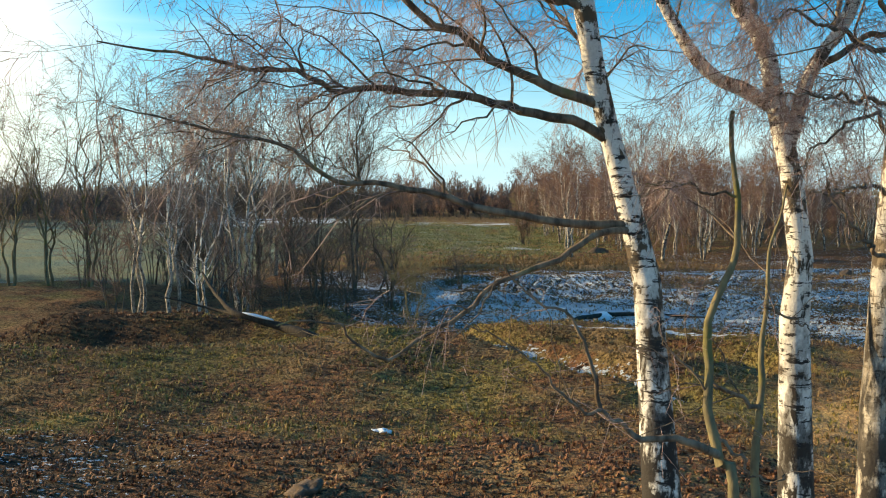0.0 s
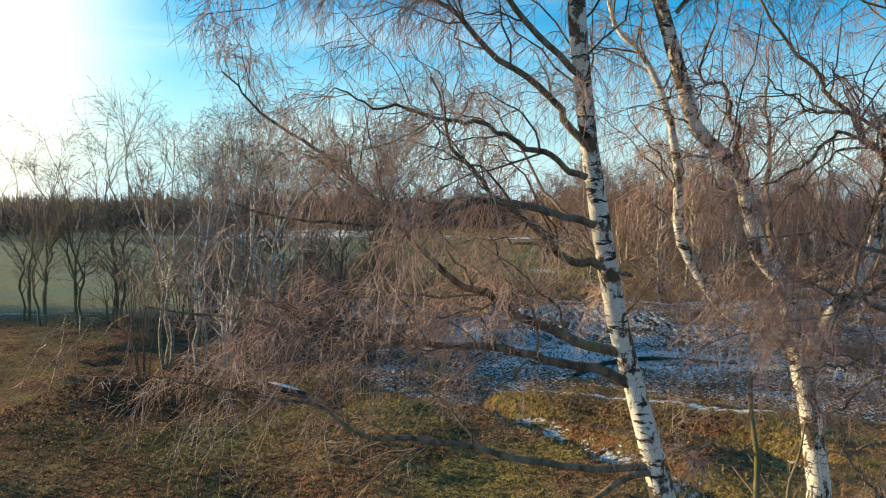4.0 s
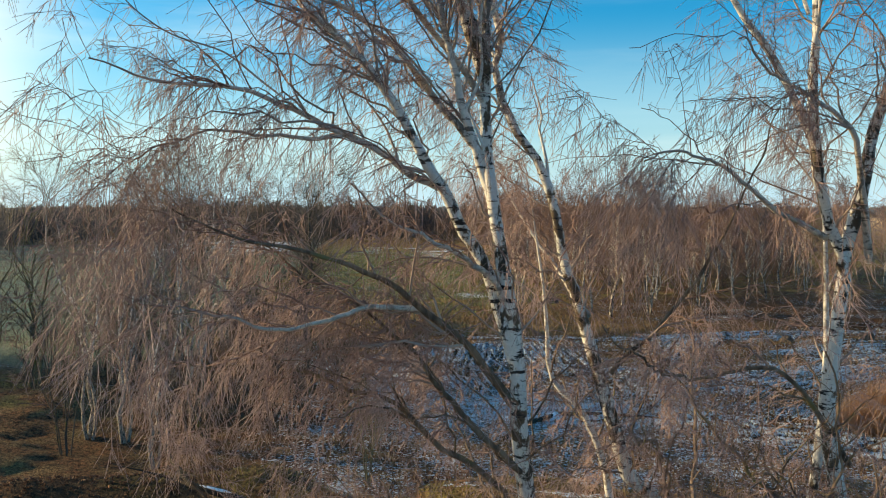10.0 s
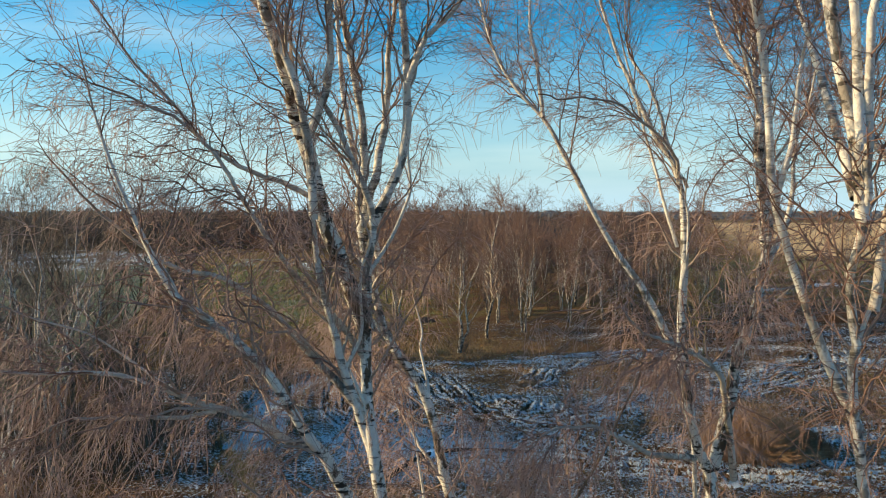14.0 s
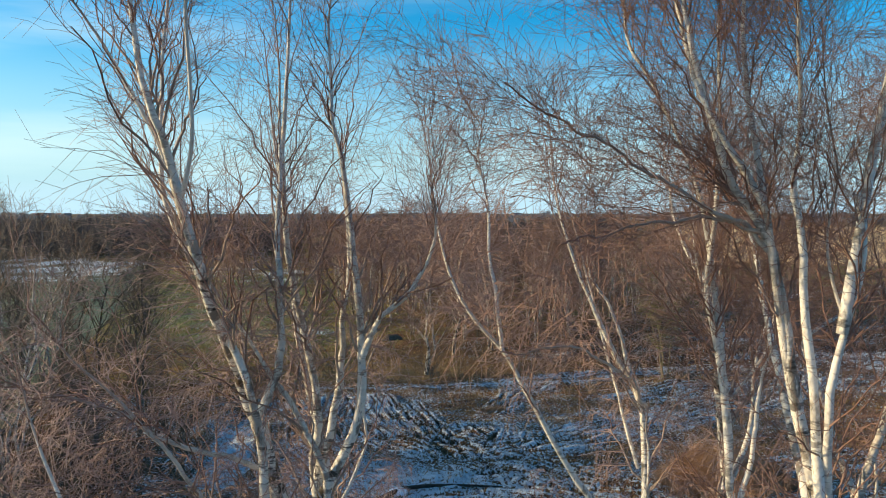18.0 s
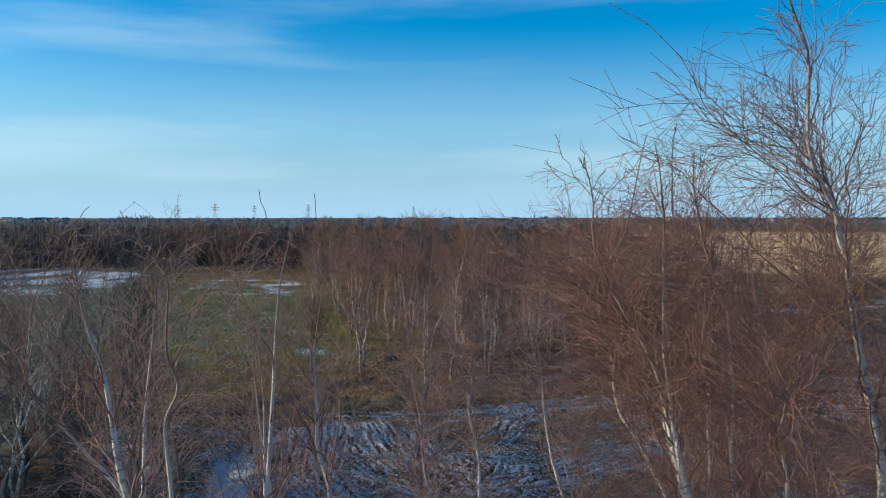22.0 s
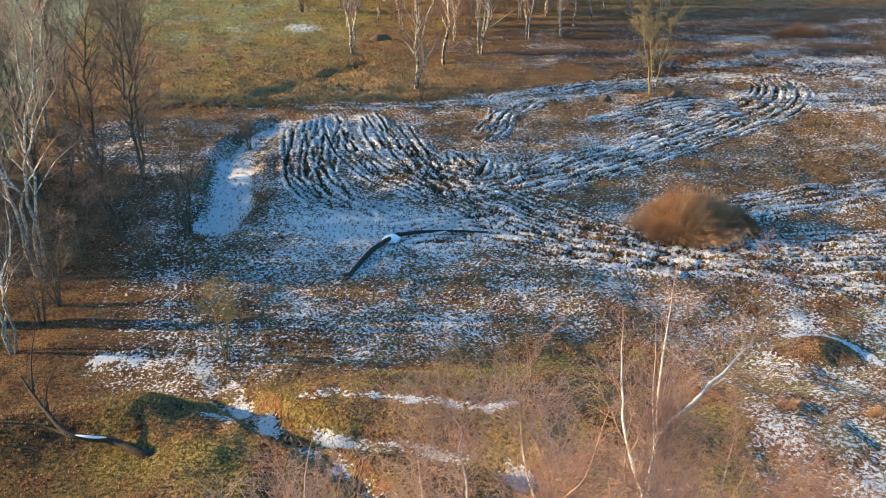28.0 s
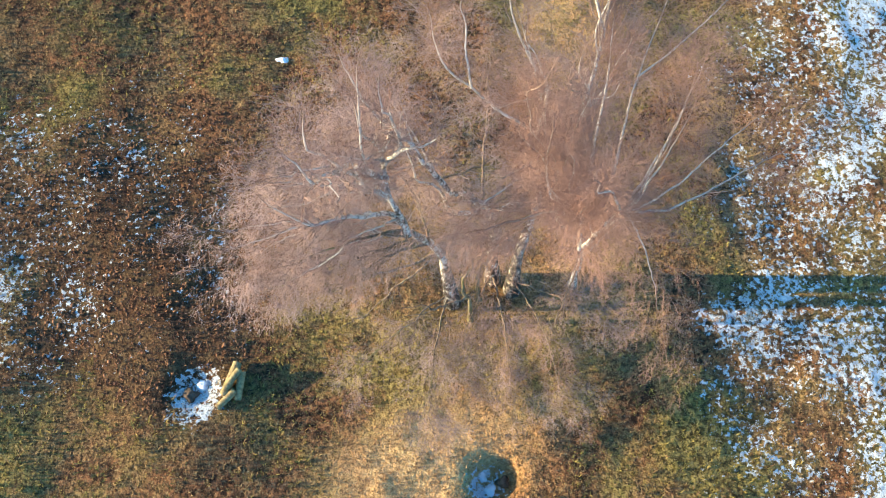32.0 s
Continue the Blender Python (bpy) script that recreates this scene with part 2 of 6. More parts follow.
# ---- mesh helpers ----
def mesh_of(name, verts, faces, mat, girth=None, smooth=True):
    """A mesh from arrays: verts (n, 3), faces (m, 3 or 4)."""
    me = bpy.data.meshes.new(name)
    verts, faces = np.asarray(verts, np.float32), np.asarray(faces, np.int32)
    k = faces.shape[1]
    me.vertices.add(len(verts))
    me.vertices.foreach_set("co", verts.ravel())
    me.loops.add(faces.size)
    me.loops.foreach_set("vertex_index", faces.ravel())
    me.polygons.add(len(faces))
    me.polygons.foreach_set("loop_start", np.arange(0, faces.size, k, dtype=np.int32))
    me.polygons.foreach_set("loop_total", np.full(len(faces), k, np.int32))
    if smooth:
        me.polygons.foreach_set("use_smooth", np.ones(len(faces), bool))
    if girth is not None:
        me.attributes.new("girth", "FLOAT", "POINT").data.foreach_set("value", np.asarray(girth, np.float32).ravel())
    me.update(calc_edges=True)
    me.materials.append(mat)
    return me


def unit(v):
    return v / np.maximum(np.linalg.norm(v, axis=-1, keepdims=True), 1e-9)


def tubes(P, R, sides):
    """Tapered tubes along many lines at once. P (n, k, 3), R (n, k). Returns verts, quads, girths."""
    n, k = R.shape
    tan = unit(np.gradient(P, axis=1))
    ref = np.where(np.abs(tan[:, :1, 2:3]) > 0.8, np.array([1.0, 0, 0]), np.array([0, 0, 1.0]))
    u = unit(np.cross(tan, np.broadcast_to(ref, P.shape)))
    v = np.cross(tan, u)
    a = np.arange(sides) * 2 * np.pi / sides
    ring = P[:, :, None] + R[:, :, None, None] * (np.cos(a)[:, None] * u[:, :, None] + np.sin(a)[:, None] * v[:, :, None])
    idx = np.arange(n * k * sides).reshape(n, k, sides)
    q = np.stack([idx[:, :-1], np.roll(idx, -1, 2)[:, :-1], np.roll(idx, -1, 2)[:, 1:], idx[:, 1:]], -1)
    return ring.reshape(-1, 3), q.reshape(-1, 4), np.repeat(R.reshape(-1), sides)


def joined(sets):
    vs, fs, gs, off = [], [], [], 0
    for v, f, g in sets:
        vs.append(v), fs.append(f + off), gs.append(g)
        off += len(v)
    return np.concatenate(vs), np.concatenate(fs), np.concatenate(gs)


def part(name, mesh, parent=None, label=""):
    ob = new(name, mesh)
    ob.parent = parent
    return tagged(ob, label)


def spline(points, k):
    """A smooth line of k points through the given ones."""
    p = np.array(points, float)
    p = np.vstack([2 * p[0] - p[1], p, 2 * p[-1] - p[-2]])
    out = []
    for s in np.linspace(0, len(p) - 3 - 1e-6, k):
        i, t = int(s), s - int(s)
        a, b, c, d = p[i:i + 4]
        out.append(0.5 * (2 * b + (c - a) * t + (2 * a - 5 * b + 4 * c - d) * t * t + (3 * b - a - 3 * c + d) * t ** 3))
    return np.array(out)


def wobble(P, rng, amount):
    """Small kinks along a line, none at its start."""
    k = len(P)
    d = rng.normal(0, amount, (k, 3))
    d[1:-1] = (d[:-2] + d[1:-1] + d[2:]) / 3
    return P + d * np.minimum(1, np.arange(k) / 3.0)[:, None]


def grow(P, R, count, rng, length, start=0.2, out=0.8, ahead=0.6, up=0.2, droop=0.3, k=5, radius=0.6, most=0.02, least=0.0016, wiggle=0.05, rise=0.0, rounded=False):
    """Side shoots of many lines at once. Returns lines (count, k, 3) and girths (count, k)."""
    n, m = R.shape
    size = np.linalg.norm(np.diff(P, axis=1), axis=2).sum(1)
    who = rng.choice(n, count, p=size / size.sum())
    s = (start + (1 - start) * rng.random(count)) * (m - 1.001)
    i = s.astype(int)
    f = (s - i)[:, None]
    root = P[who, i] * (1 - f) + P[who, i + 1] * f
    girth = R[who, i] * (1 - f[:, 0]) + R[who, i + 1] * f[:, 0]
    along = unit(P[who, i + 1] - P[who, i])
    side = rng.normal(size=(count, 3))
    side = unit(side - (side * along).sum(1, keepdims=True) * along)
    high = rise * np.clip((root[:, 2:3] - 7.0) / 5.0, 0, 1)
    way = unit(along * (ahead + 0.2 * high) + side * out * (1 - 0.15 * high) + np.array([0, 0, 1.0]) * (up + 0.45 * high))
    far = length * (0.45 + 0.75 * rng.random(count)) * (0.55 + 0.6 * np.sin(np.pi * np.clip(s / m, 0, 1)) if rounded else 1.15 - 0.6 * s / m) * (1 - 0.15 * high[:, 0])
    t = np.linspace(0, 1, k)
    Q = root[:, None] + way[:, None] * (far[:, None] * t)[:, :, None]
    Q[:, :, 2] -= droop * (1 - 0.85 * high) * far[:, None] * t ** 2
    Q[:, 1:] += np.cumsum(rng.normal(0, wiggle, (count, k - 1, 3)), 1) * far[:, None, None] * 0.5
    r0 = np.clip(girth * radius, least, most)
    return Q, np.maximum(r0[:, None] * (1 - 0.75 * t), least * 0.7)


# ---- ground ----
def bump_at(x, y, cx, cy, rx, ry=None, power=2):
    ry = ry or rx
    return np.exp(-(((x - cx) / rx) ** 2 + ((y - cy) / ry) ** 2) ** (power / 2))


def step(v, a, b):
    t = np.clip((v - a) / (b - a), 0, 1)
    return t * t * (3 - 2 * t)


def waves(x, y, size, seed):
    """Soft uneven waves, about -1 to 1."""
    r = np.random.RandomState(seed)
    h = 0
    for i in range(7):
        a, ph, fr = r.rand() * 6.28, r.rand() * 6.28, (0.6 + 1.3 * r.rand()) * 6.28 / size
        h = h + np.sin((x * np.cos(a) + y * np.sin(a)) * fr + ph + 1.3 * np.sin((x * np.sin(a) - y * np.cos(a)) * fr * 0.6 + ph * 2))
    return h / 3.5


def line_mask(x, y, pts, width):
    """1 on a bent line of the given width, falling off at its sides."""
    best = np.full(np.shape(x), 1e9)
    for (ax, ay), (bx, by) in zip(pts[:-1], pts[1:]):
        dx, dy = bx - ax, by - ay
        t = np.clip(((x - ax) * dx + (y - ay) * dy) / (dx * dx + dy * dy), 0, 1)
        best = np.minimum(best, np.hypot(x - ax - t * dx, y - ay - t * dy))
    return 1 - step(best, width * 0.35, width)


GULLY = [(-4.7, 27.6), (-3.2, 27.2), (-1.6, 26.4), (-0.9, 24.6), (-0.2, 22.8), (0.6, 20.2), (2.1, 19.2), (3.7, 18.5), (5.2, 17.8), (6.4, 17.1), (6.8, 16.2)]
SPUR = [(1.0, 19.2), (2.0, 17.8), (2.7, 16.6), (3.1, 15.8), (3.8, 15.0), (4.4, 14.0)]
FORK = [(-1.1, 21.2), (-0.5, 20.4), (0.2, 19.9)]
LEDGE = [(1.6, 21.0), (2.6, 20.8), (4.8, 19.8), (6.6, 18.9), (7.4, 19.0)]
DITCH = [(3.8, 61.3), (5.4, 61.9), (6.9, 63.9), (8.6, 64.5), (10.1, 66.6), (11.2, 66.9), (12.8, 68.3)]
DITCH_FAR = [(73.5, 109.0), (99.4, 121.7), (126.8, 136.6), (190, 165)]
POOL = [(-0.4, 38.9), (0.5, 41.0), (0.7, 44.0), (1.1, 47.5), (2.2, 51.0), (3.9, 53.8), (4.8, 54.6)]


def height(x, y):
    """The lie of the land, without wheel tracks."""
    x, y = np.asarray(x, float), np.asarray(y, float)
    edge = 24.4 + 0.7 * np.sin(x * 0.33 + 1) - 0.014 * (x - 3) ** 2 * (x > 3) - 0.012 * (x + 6) ** 2 * (x < -6)
    edge = np.maximum(edge, 12.5)
    h = 1.6 * (1 - step(y, edge - 6.5, edge)) * (0.35 + 0.65 * step(x, -34, -12)) * (1 - 0.35 * step(x, 12, 24))
    h = h + 1.1 * step(x, -5, -17) * bump_at(x, y, -18, 36, 10, 11)
    h = h + (0.55 - 0.33 * step(x, -1, -3)) * np.exp(-((y - 20.6 - 0.05 * x) / 2.7) ** 2) * step(x, -16, -8) * (1 - step(x, 9, 14))
    h = h + 1.42 * np.exp(-((y - 22.0) / 1.4) ** 2) * step(x, -14, -9) * (1 - step(x, -3.0, -0.6)) + 0.10 * bump_at(x, y, -2.4, 16.6, 2.4, 2.0) + 0.35 * bump_at(x, y, 3.6, 21.6, 2.6, 0.8)
    h = h - 0.2 * bump_at(x, y, -1.0, 12.9, 6.0, 2.4) + 0.3 * bump_at(x, y, 4.5, 15.6, 2.2, 1.4)
    h = h - 0.6 * line_mask(x, y, GULLY, 0.9) * (1 - step(y, 22.3, 24.2)) - 0.25 * line_mask(x, y, SPUR, 0.5)
    h = h - 0.3 * line_mask(x, y, DITCH, 0.8) - 1.2 * line_mask(x, y, DITCH_FAR, 2.8) - 0.4 * line_mask(x, y, POOL, 1.9)
    h = h + 0.5 * bump_at(x, y, 29.9, 51.6, 3.2, 1.6) + 0.25 * bump_at(x, y, 52, 65, 4, 2)
    h = h - 0.5 * bump_at(x, y, 1.35, 1.25, 0.55, 0.45, 6) - 0.28 * bump_at(x, y, -4.3, 4.75, 0.5, 0.5, 4) + 0.5 * bump_at(x, y, 19.9, 21.1, 1.3, 0.9)
    near = np.clip(40 / (10 + np.hypot(x, y)), 0, 1)
    h = h + 0.10 * waves(x, y, 6, 3) + 0.035 * near * waves(x, y, 1.9, 5) + 0.016 * near * waves(x, y, 0.75, 6)
    h = h + 0.25 * waves(x, y, 60, 9) * step(np.hypot(x, y), 60, 140)
    return h


# wheel tracks: bundles of bent lines over the wet field, as (line, tracks, spread at start and end)
TRACKS = [
    ([(6.7, 54.5), (4.9, 45.0), (5.6, 40.2), (8.5, 35.5)], 10, 3.6, 1.6),
    ([(9.2, 54.3), (9.6, 45.0), (12.8, 38.2), (17.3, 31.3), (26.0, 25.5)], 12, 4.4, 4.2),
    ([(12.4, 46.0), (12.6, 41.2), (14.6, 40.6), (16.4, 43.8)], 9, 3.8, 3.4),
    ([(9.8, 44.3), (13.6, 39.6), (20.5, 41.2), (30.0, 45.0), (37.6, 48.7), (41.0, 54.0), (36.0, 57.0), (25.0, 55.5), (15.0, 53.5)], 12, 4.0, 3.4),
    ([(7.4, 35.0), (12.0, 34.2), (17.5, 30.6), (28.0, 27.0), (42.0, 25.0)], 11, 2.4, 5.0),
    ([(11.1, 51.6), (11.0, 43.8), (12.0, 38.4), (13.2, 35.2), (15.6, 32.6), (19.2, 29.7), (26.2, 25.0)], 6, 1.8, 2.4),
    ([(13.0, 31.0), (18.7, 28.8), (22.3, 26.0), (27.0, 23.2)], 5, 1.4, 2.0),
    ([(15.6, 46.8), (19.3, 51.9), (22.6, 54.4)], 4, 1.8, 1.6),
    ([(34.0, 60.5), (44.0, 59.0), (52.0, 52.0), (64.0, 50.0)], 9, 3.0, 4.5),
    ([(-14.0, 61.5), (3.1, 58.6), (12.3, 55.6), (20.0, 55.0)], 4, 1.2, 1.4),
    ([(21.0, 33.0), (30.0, 33.5), (42.0, 32.5), (56.0, 30.0)], 8, 2.6, 4.0),
    ([(30.0, 58.5), (42.0, 62.0), (52.0, 60.0), (62.0, 57.0)], 6, 2.2, 3.0),
    ([(24.0, 47.5), (33.0, 49.5), (44.0, 47.5), (60.0, 43.0)], 9, 3.0, 4.4),
]


def track_map():
    """Depth of the wheel tracks on a raster of 0.1 m, with the earth that they threw up beside them."""
    x0, y0, cell, nx, ny = -16.0, 22.0, 0.1, 820, 420
    grid = np.zeros((ny, nx))
    rng = np.random.RandomState(4)
    oy, ox = np.mgrid[-4:5, -4:5]
    d = np.hypot(ox, oy) * cell
    stamp = -np.exp(-(d / 0.105) ** 2) + 0.6 * np.exp(-((d - 0.21) / 0.07) ** 2)
    low, high = np.zeros_like(grid), np.zeros_like(grid)
    for line, n, wa, wb in TRACKS:
        mid = spline([(a, b, 0) for a, b in line], 400)[:, :2]
        t = unit(np.gradient(mid, axis=0))
        side = np.stack([-t[:, 1], t[:, 0]], 1)
        w = np.linspace(wa, wb, 400)[:, None]
        n = int(n * 1.6)
        for j in range(n):
            o = (j + 0.5) / n - 0.5 + rng.normal(0, 0.06)
            sway = 0.18 * np.sin(np.linspace(0, 7 + 5 * rng.rand(), 400) + 6 * rng.rand())[:, None]
            p = mid + side * (o * w + sway)
            a, b = sorted(rng.rand(2) * 0.4)
            p = p[int(a * 200):400 - int(b * 200)]
            seg = np.linalg.norm(np.diff(p, axis=0), axis=1)
            s = np.concatenate([[0], np.cumsum(seg)])
            u = np.arange(0, s[-1], cell)
            px, py = np.interp(u, s, p[:, 0]), np.interp(u, s, p[:, 1])
            deep = (0.55 + 0.45 * rng.rand()) * (0.8 + 0.3 * np.sin(u * 1.7))
            ix, iy = ((px - x0) / cell).round().astype(int), ((py - y0) / cell).round().astype(int)
            ok = (ix > 4) & (ix < nx - 5) & (iy > 4) & (iy < ny - 5)
            for q, r, e in zip(ix[ok], iy[ok], deep[ok]):
                v = stamp * e
                view = (slice(r - 4, r + 5), slice(q - 4, q + 5))
                low[view] = np.minimum(low[view], v)
                high[view] = np.maximum(high[view], v)
    return x0, y0, cell, np.where(high > -0.85 * low, high, low)


TRACK = track_map()


def track_at(x, y):
    x0, y0, cell, g = TRACK
    fx, fy = np.clip((x - x0) / cell, 0, g.shape[1] - 1.01), np.clip((y - y0) / cell, 0, g.shape[0] - 1.01)
    i, j = fx.astype(int), fy.astype(int)
    a, b = fx - i, fy - j
    v = g[j, i] * (1 - a) * (1 - b) + g[j, i + 1] * a * (1 - b) + g[j + 1, i] * (1 - a) * b + g[j + 1, i + 1] * a * b
    return np.where((x > x0) & (x < x0 + cell * g.shape[1]) & (y > y0) & (y < y0 + cell * g.shape[0]), v, 0)


def steps(*runs):
    """Grid lines from runs of (start, end, spacing), then ever wider ones."""
    out = []
    for a, b, s in runs:
        out.append(np.arange(a, b, s))
    return np.concatenate(out)


def widening(start, end, first, factor):
    v, s, out = start, first, []
    while v < end:
        out.append(v)
        s *= factor
        v += s
    return np.array(out + [end])


gx = np.concatenate([-widening(14, 3500, 0.4, 1.075)[::-1], steps((-14, -1, 0.3), (-1, 40, 0.115), (40, 44, 0.2)), widening(44, 3500, 0.3, 1.055)])
gy = np.concatenate([-widening(4, 300, 0.5, 1.2)[::-1], steps((-4, 24, 0.25), (24, 58, 0.115), (58, 60, 0.2)), widening(60, 4000, 0.25, 1.04)])
X, Y = np.meshgrid(gx, gy)
CUT = track_at(X, Y)
Z = height(X, Y) + 0.23 * CUT
nx, ny = len(gx), len(gy)
idx = np.arange(nx * ny).reshape(ny, nx)
quads = np.stack([idx[:-1, :-1], idx[:-1, 1:], idx[1:, 1:], idx[1:, :-1]], -1).reshape(-1, 4)
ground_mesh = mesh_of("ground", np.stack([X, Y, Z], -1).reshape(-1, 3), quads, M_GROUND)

field = step(Y, 22.9, 24.8) * (1 - step(Y, 56, 60)) * step(X + 3.5 * step(Y, 46, 50), -8, -2)
snow = field * (0.475 - 0.07 * step(X, 22, 32) + 0.12 * waves(X, Y, 6, 21) + 0.08 * waves(X, Y, 15, 22)) * (1 - 0.5 * bump_at(X, Y, 10, 58, 8, 4))
snow = snow + 0.45 * bump_at(X, Y, 6, 36, 4.0, 4.0) + 0.3 * bump_at(X, Y, 7.5, 53, 3.0, 3.0) + 0.12 * bump_at(X, Y, 22, 20, 6, 5)
snow = snow + 0.7 * np.clip(CUT, -1, 1) * field
snow = np.maximum(snow, (0.43 - 0.23 * step(Y, 56, 68)) * step(Y, 24, 30) * (1 - step(Y, 96, 106)) * step(X, 38, 46) * (1 - 0.55 * waves(X, Y * 2, 14, 31)))
snow = np.maximum(snow, (0.62 + 0.4 * waves(X, Y, 2.2, 25)) * line_mask(X, Y, GULLY, 0.6))
snow = np.maximum(snow, (0.48 + 0.3 * waves(X, Y, 1.6, 28)) * line_mask(X, Y, GULLY[:5], 1.1))
snow = np.maximum(snow, (0.55 + 0.3 * waves(X, Y, 1.6, 29)) * line_mask(X, Y, FORK, 0.5))
snow = np.maximum(snow, (0.52 + 0.3 * waves(X, Y, 1.7, 26)) * line_mask(X, Y, SPUR, 0.42))
snow = np.maximum(snow, (0.7 + 0.3 * waves(X, Y, 1.7, 27)) * line_mask(X, Y, LEDGE, 0.35))
snow = np.maximum(snow, 1.1 * line_mask(X, Y, POOL[:4], 1.7))
snow = np.maximum(snow, 0.8 * line_mask(X, Y, POOL, 1.1))
snow = np.maximum(snow, 0.585 * step(X - 0.5 * np.clip(Y - 1, 0, 17) + 0.6 * waves(X, Y, 3, 18), 4.9, 6.6) * (1 - step(Y, 15, 24) * (1 - step(X, 11.5, 15))) * (1 - step(Y, 23, 27)) * (1 - step(X, 40, 60)) * (0.85 + 0.3 * waves(X, Y, 5, 8)))
snow = np.maximum(snow, np.maximum(0.46 * step(X, -4.6, -7.0), 0.36 * step(X, -2.3, -3.2)) * (1 - step(Y, 11, 15)) * step(Y, 4, 7) * (0.85 + 0.4 * waves(X, Y, 3.5, 12)))
snow = np.maximum(snow, 0.85 * bump_at(X, Y, -4.2, 4.6, 0.7, 0.75, 4))
snow = np.maximum(snow, 0.85 * bump_at(X, Y, 1.15, 1.25, 0.5, 0.4, 4))
snow = snow * (1 - 0.85 * bump_at(X, Y, 19.7, 21.0, 1.5, 1.1, 4))
snow = np.maximum(snow, 0.95 * line_mask(X, Y, [(19.4, 22.2), (20.4, 21.9), (21.1, 20.9), (21.3, 19.9)], 0.4))
lake = bump_at(X, Y, -35, 193, 24, 47, 6)
snow = np.maximum(snow, lake * (0.72 + 0.5 * waves(X / 3, Y, 11, 41) + 0.35 * waves(X / 2, Y, 4, 42)))
snow = np.maximum(snow, bump_at(X, Y, 8, 162, 13, 34, 4) * (0.30 + 0.6 * waves(X / 3, Y, 9, 43) + 0.45 * waves(X / 2, Y, 3.5, 48)))
snow = np.maximum(snow, 0.32 * bump_at(X, Y, 2, 104, 15, 40, 4) * (0.8 + 0.5 * waves(X, Y, 9, 44)))
snow = np.maximum(snow, 0.33 * bump_at(X, Y, 95, 118, 32, 26, 4) * (0.8 + 0.5 * waves(X / 2, Y, 9, 49)))
snow = np.maximum(snow, 0.75 * line_mask(X, Y, [(64, 95), (78, 101), (100, 108), (140, 122)], 4.5) * (0.7 + 0.6 * waves(X / 2, Y, 8, 45)))
snow = np.maximum(snow, 0.75 * bump_at(X, Y, 9.8, 84, 2.2, 2.6, 4))
green = 0.35 + 0.25 * waves(X, Y, 5, 51) * (Y < 26) + 0.9 * bump_at(X, Y, 2, 125, 20, 62, 4) * (0.75 + 0.4 * waves(X, Y, 11, 52)) - 0.4 * bump_at(X, Y, -8, 76, 12, 10, 4) + 0.62 * bump_at(X, Y, 104, 140, 36, 30, 6) + 0.12 * bump_at(X, Y, -2, 14, 6, 2) + 0.12 * bump_at(X, Y, -7, 17, 7, 6, 4) * (Y < 24)
green = green * (1 - 0.95 * field) - 0.35 * bump_at(X, Y, -5, 9, 3, 4) - 0.4 * bump_at(X, Y, -0.5, 9.4, 6, 1.7, 4)
green = np.where(X < -12, np.maximum(green, 1.15 * step(Y, 42, 52) * (1 - step(Y, 130, 170))), green)
brown = bump_at(X, Y, 48, 67, 36, 14, 4)
green = green * (1 - 0.95 * brown) * (1 - 0.9 * bump_at(X, Y, -7, 40, 7, 20, 6))
snow = np.maximum(snow, 0.36 * brown * (1 + 0.6 * waves(X / 2, Y, 9, 46)))
straw = np.clip(step(X - 0.55 * Y, 15, 24) * step(1.33 * X + Y, 326, 340) * (0.95 + 0.15 * waves(X / 3, Y, 30, 47)), 0, 1) * (1 - step(np.hypot(X, Y), 650, 800))
# left meadow paled with a little straw colour to stand for haze
straw = np.maximum(straw, 0.15 * step(X, -15, -19) * step(Y, 46, 56) * (1 - step(Y, 130, 150)))
straw = np.maximum(straw, 0.4 * bump_at(X, Y, 6.4, 11.6, 1.5, 2.3, 4) + 0.12 * bump_at(X, Y, 9, 14, 3.0, 2.0, 4) + 0.5 * bump_at(X, Y, 11, 63, 9, 4.5, 2))
straw = np.maximum(straw, 0.72 * bump_at(X, Y, 0.1, 1.9, 2.2, 1.2, 4) + 0.15 * bump_at(X, Y, 2.5, 5.5, 3.6, 3.4, 4))
# wet and dark soil; shade of grove and thicket is put in too
wet_shade = np.clip(-CUT, 0, 1) * 0.8 + 0.2 * bump_at(X, Y, -8, 12, 4.5, 8, 4) + field * (0.3 + 0.15 * step(waves(X, Y, 11, 61), 0.0, 0.5)) + 0.55 * bump_at(X, Y, -6.5, 39, 6, 22, 6) + 0.85 * bump_at(X, Y, -4.8, 8.0, 3.0, 4.4, 4) + 0.7 * bump_at(X, Y, -9, 20, 5.5, 5, 4) + 1.15 * brown + 1.2 * line_mask(X, Y, DITCH_FAR, 2.4)
# distance haze painted on the left meadow, plus frost flecks further right
haze_frost = 0.85 * np.where(X < -11, step(Y, 42, 50) * (1 - step(Y, 170, 230)), 0) * (0.85 + 0.25 * waves(X / 2, Y, 12, 54)) + 0.35 * bump_at(X, Y, 2, 100, 14, 30, 4) * np.clip(waves(X, Y, 10, 55), 0, 1)
snow = np.maximum(snow, 0.5 * line_mask(X, Y, [(-40, 47), (-24, 47.5), (-17, 45.5)], 2.2) * (0.7 + 0.6 * waves(X / 2, Y, 5, 56)))
for key, value in (("haze_frost", haze_frost), ("snow", snow), ("green", green), ("straw", straw), ("wet_shade", wet_shade)):
    ground_mesh.attributes.new(key, "FLOAT", "POINT").data.foreach_set("value", np.clip(value, 0, 1.3).astype(np.float32).ravel())
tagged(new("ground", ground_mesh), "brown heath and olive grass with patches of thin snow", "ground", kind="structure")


def floor_at(x, y):
    return float(height(x, y))


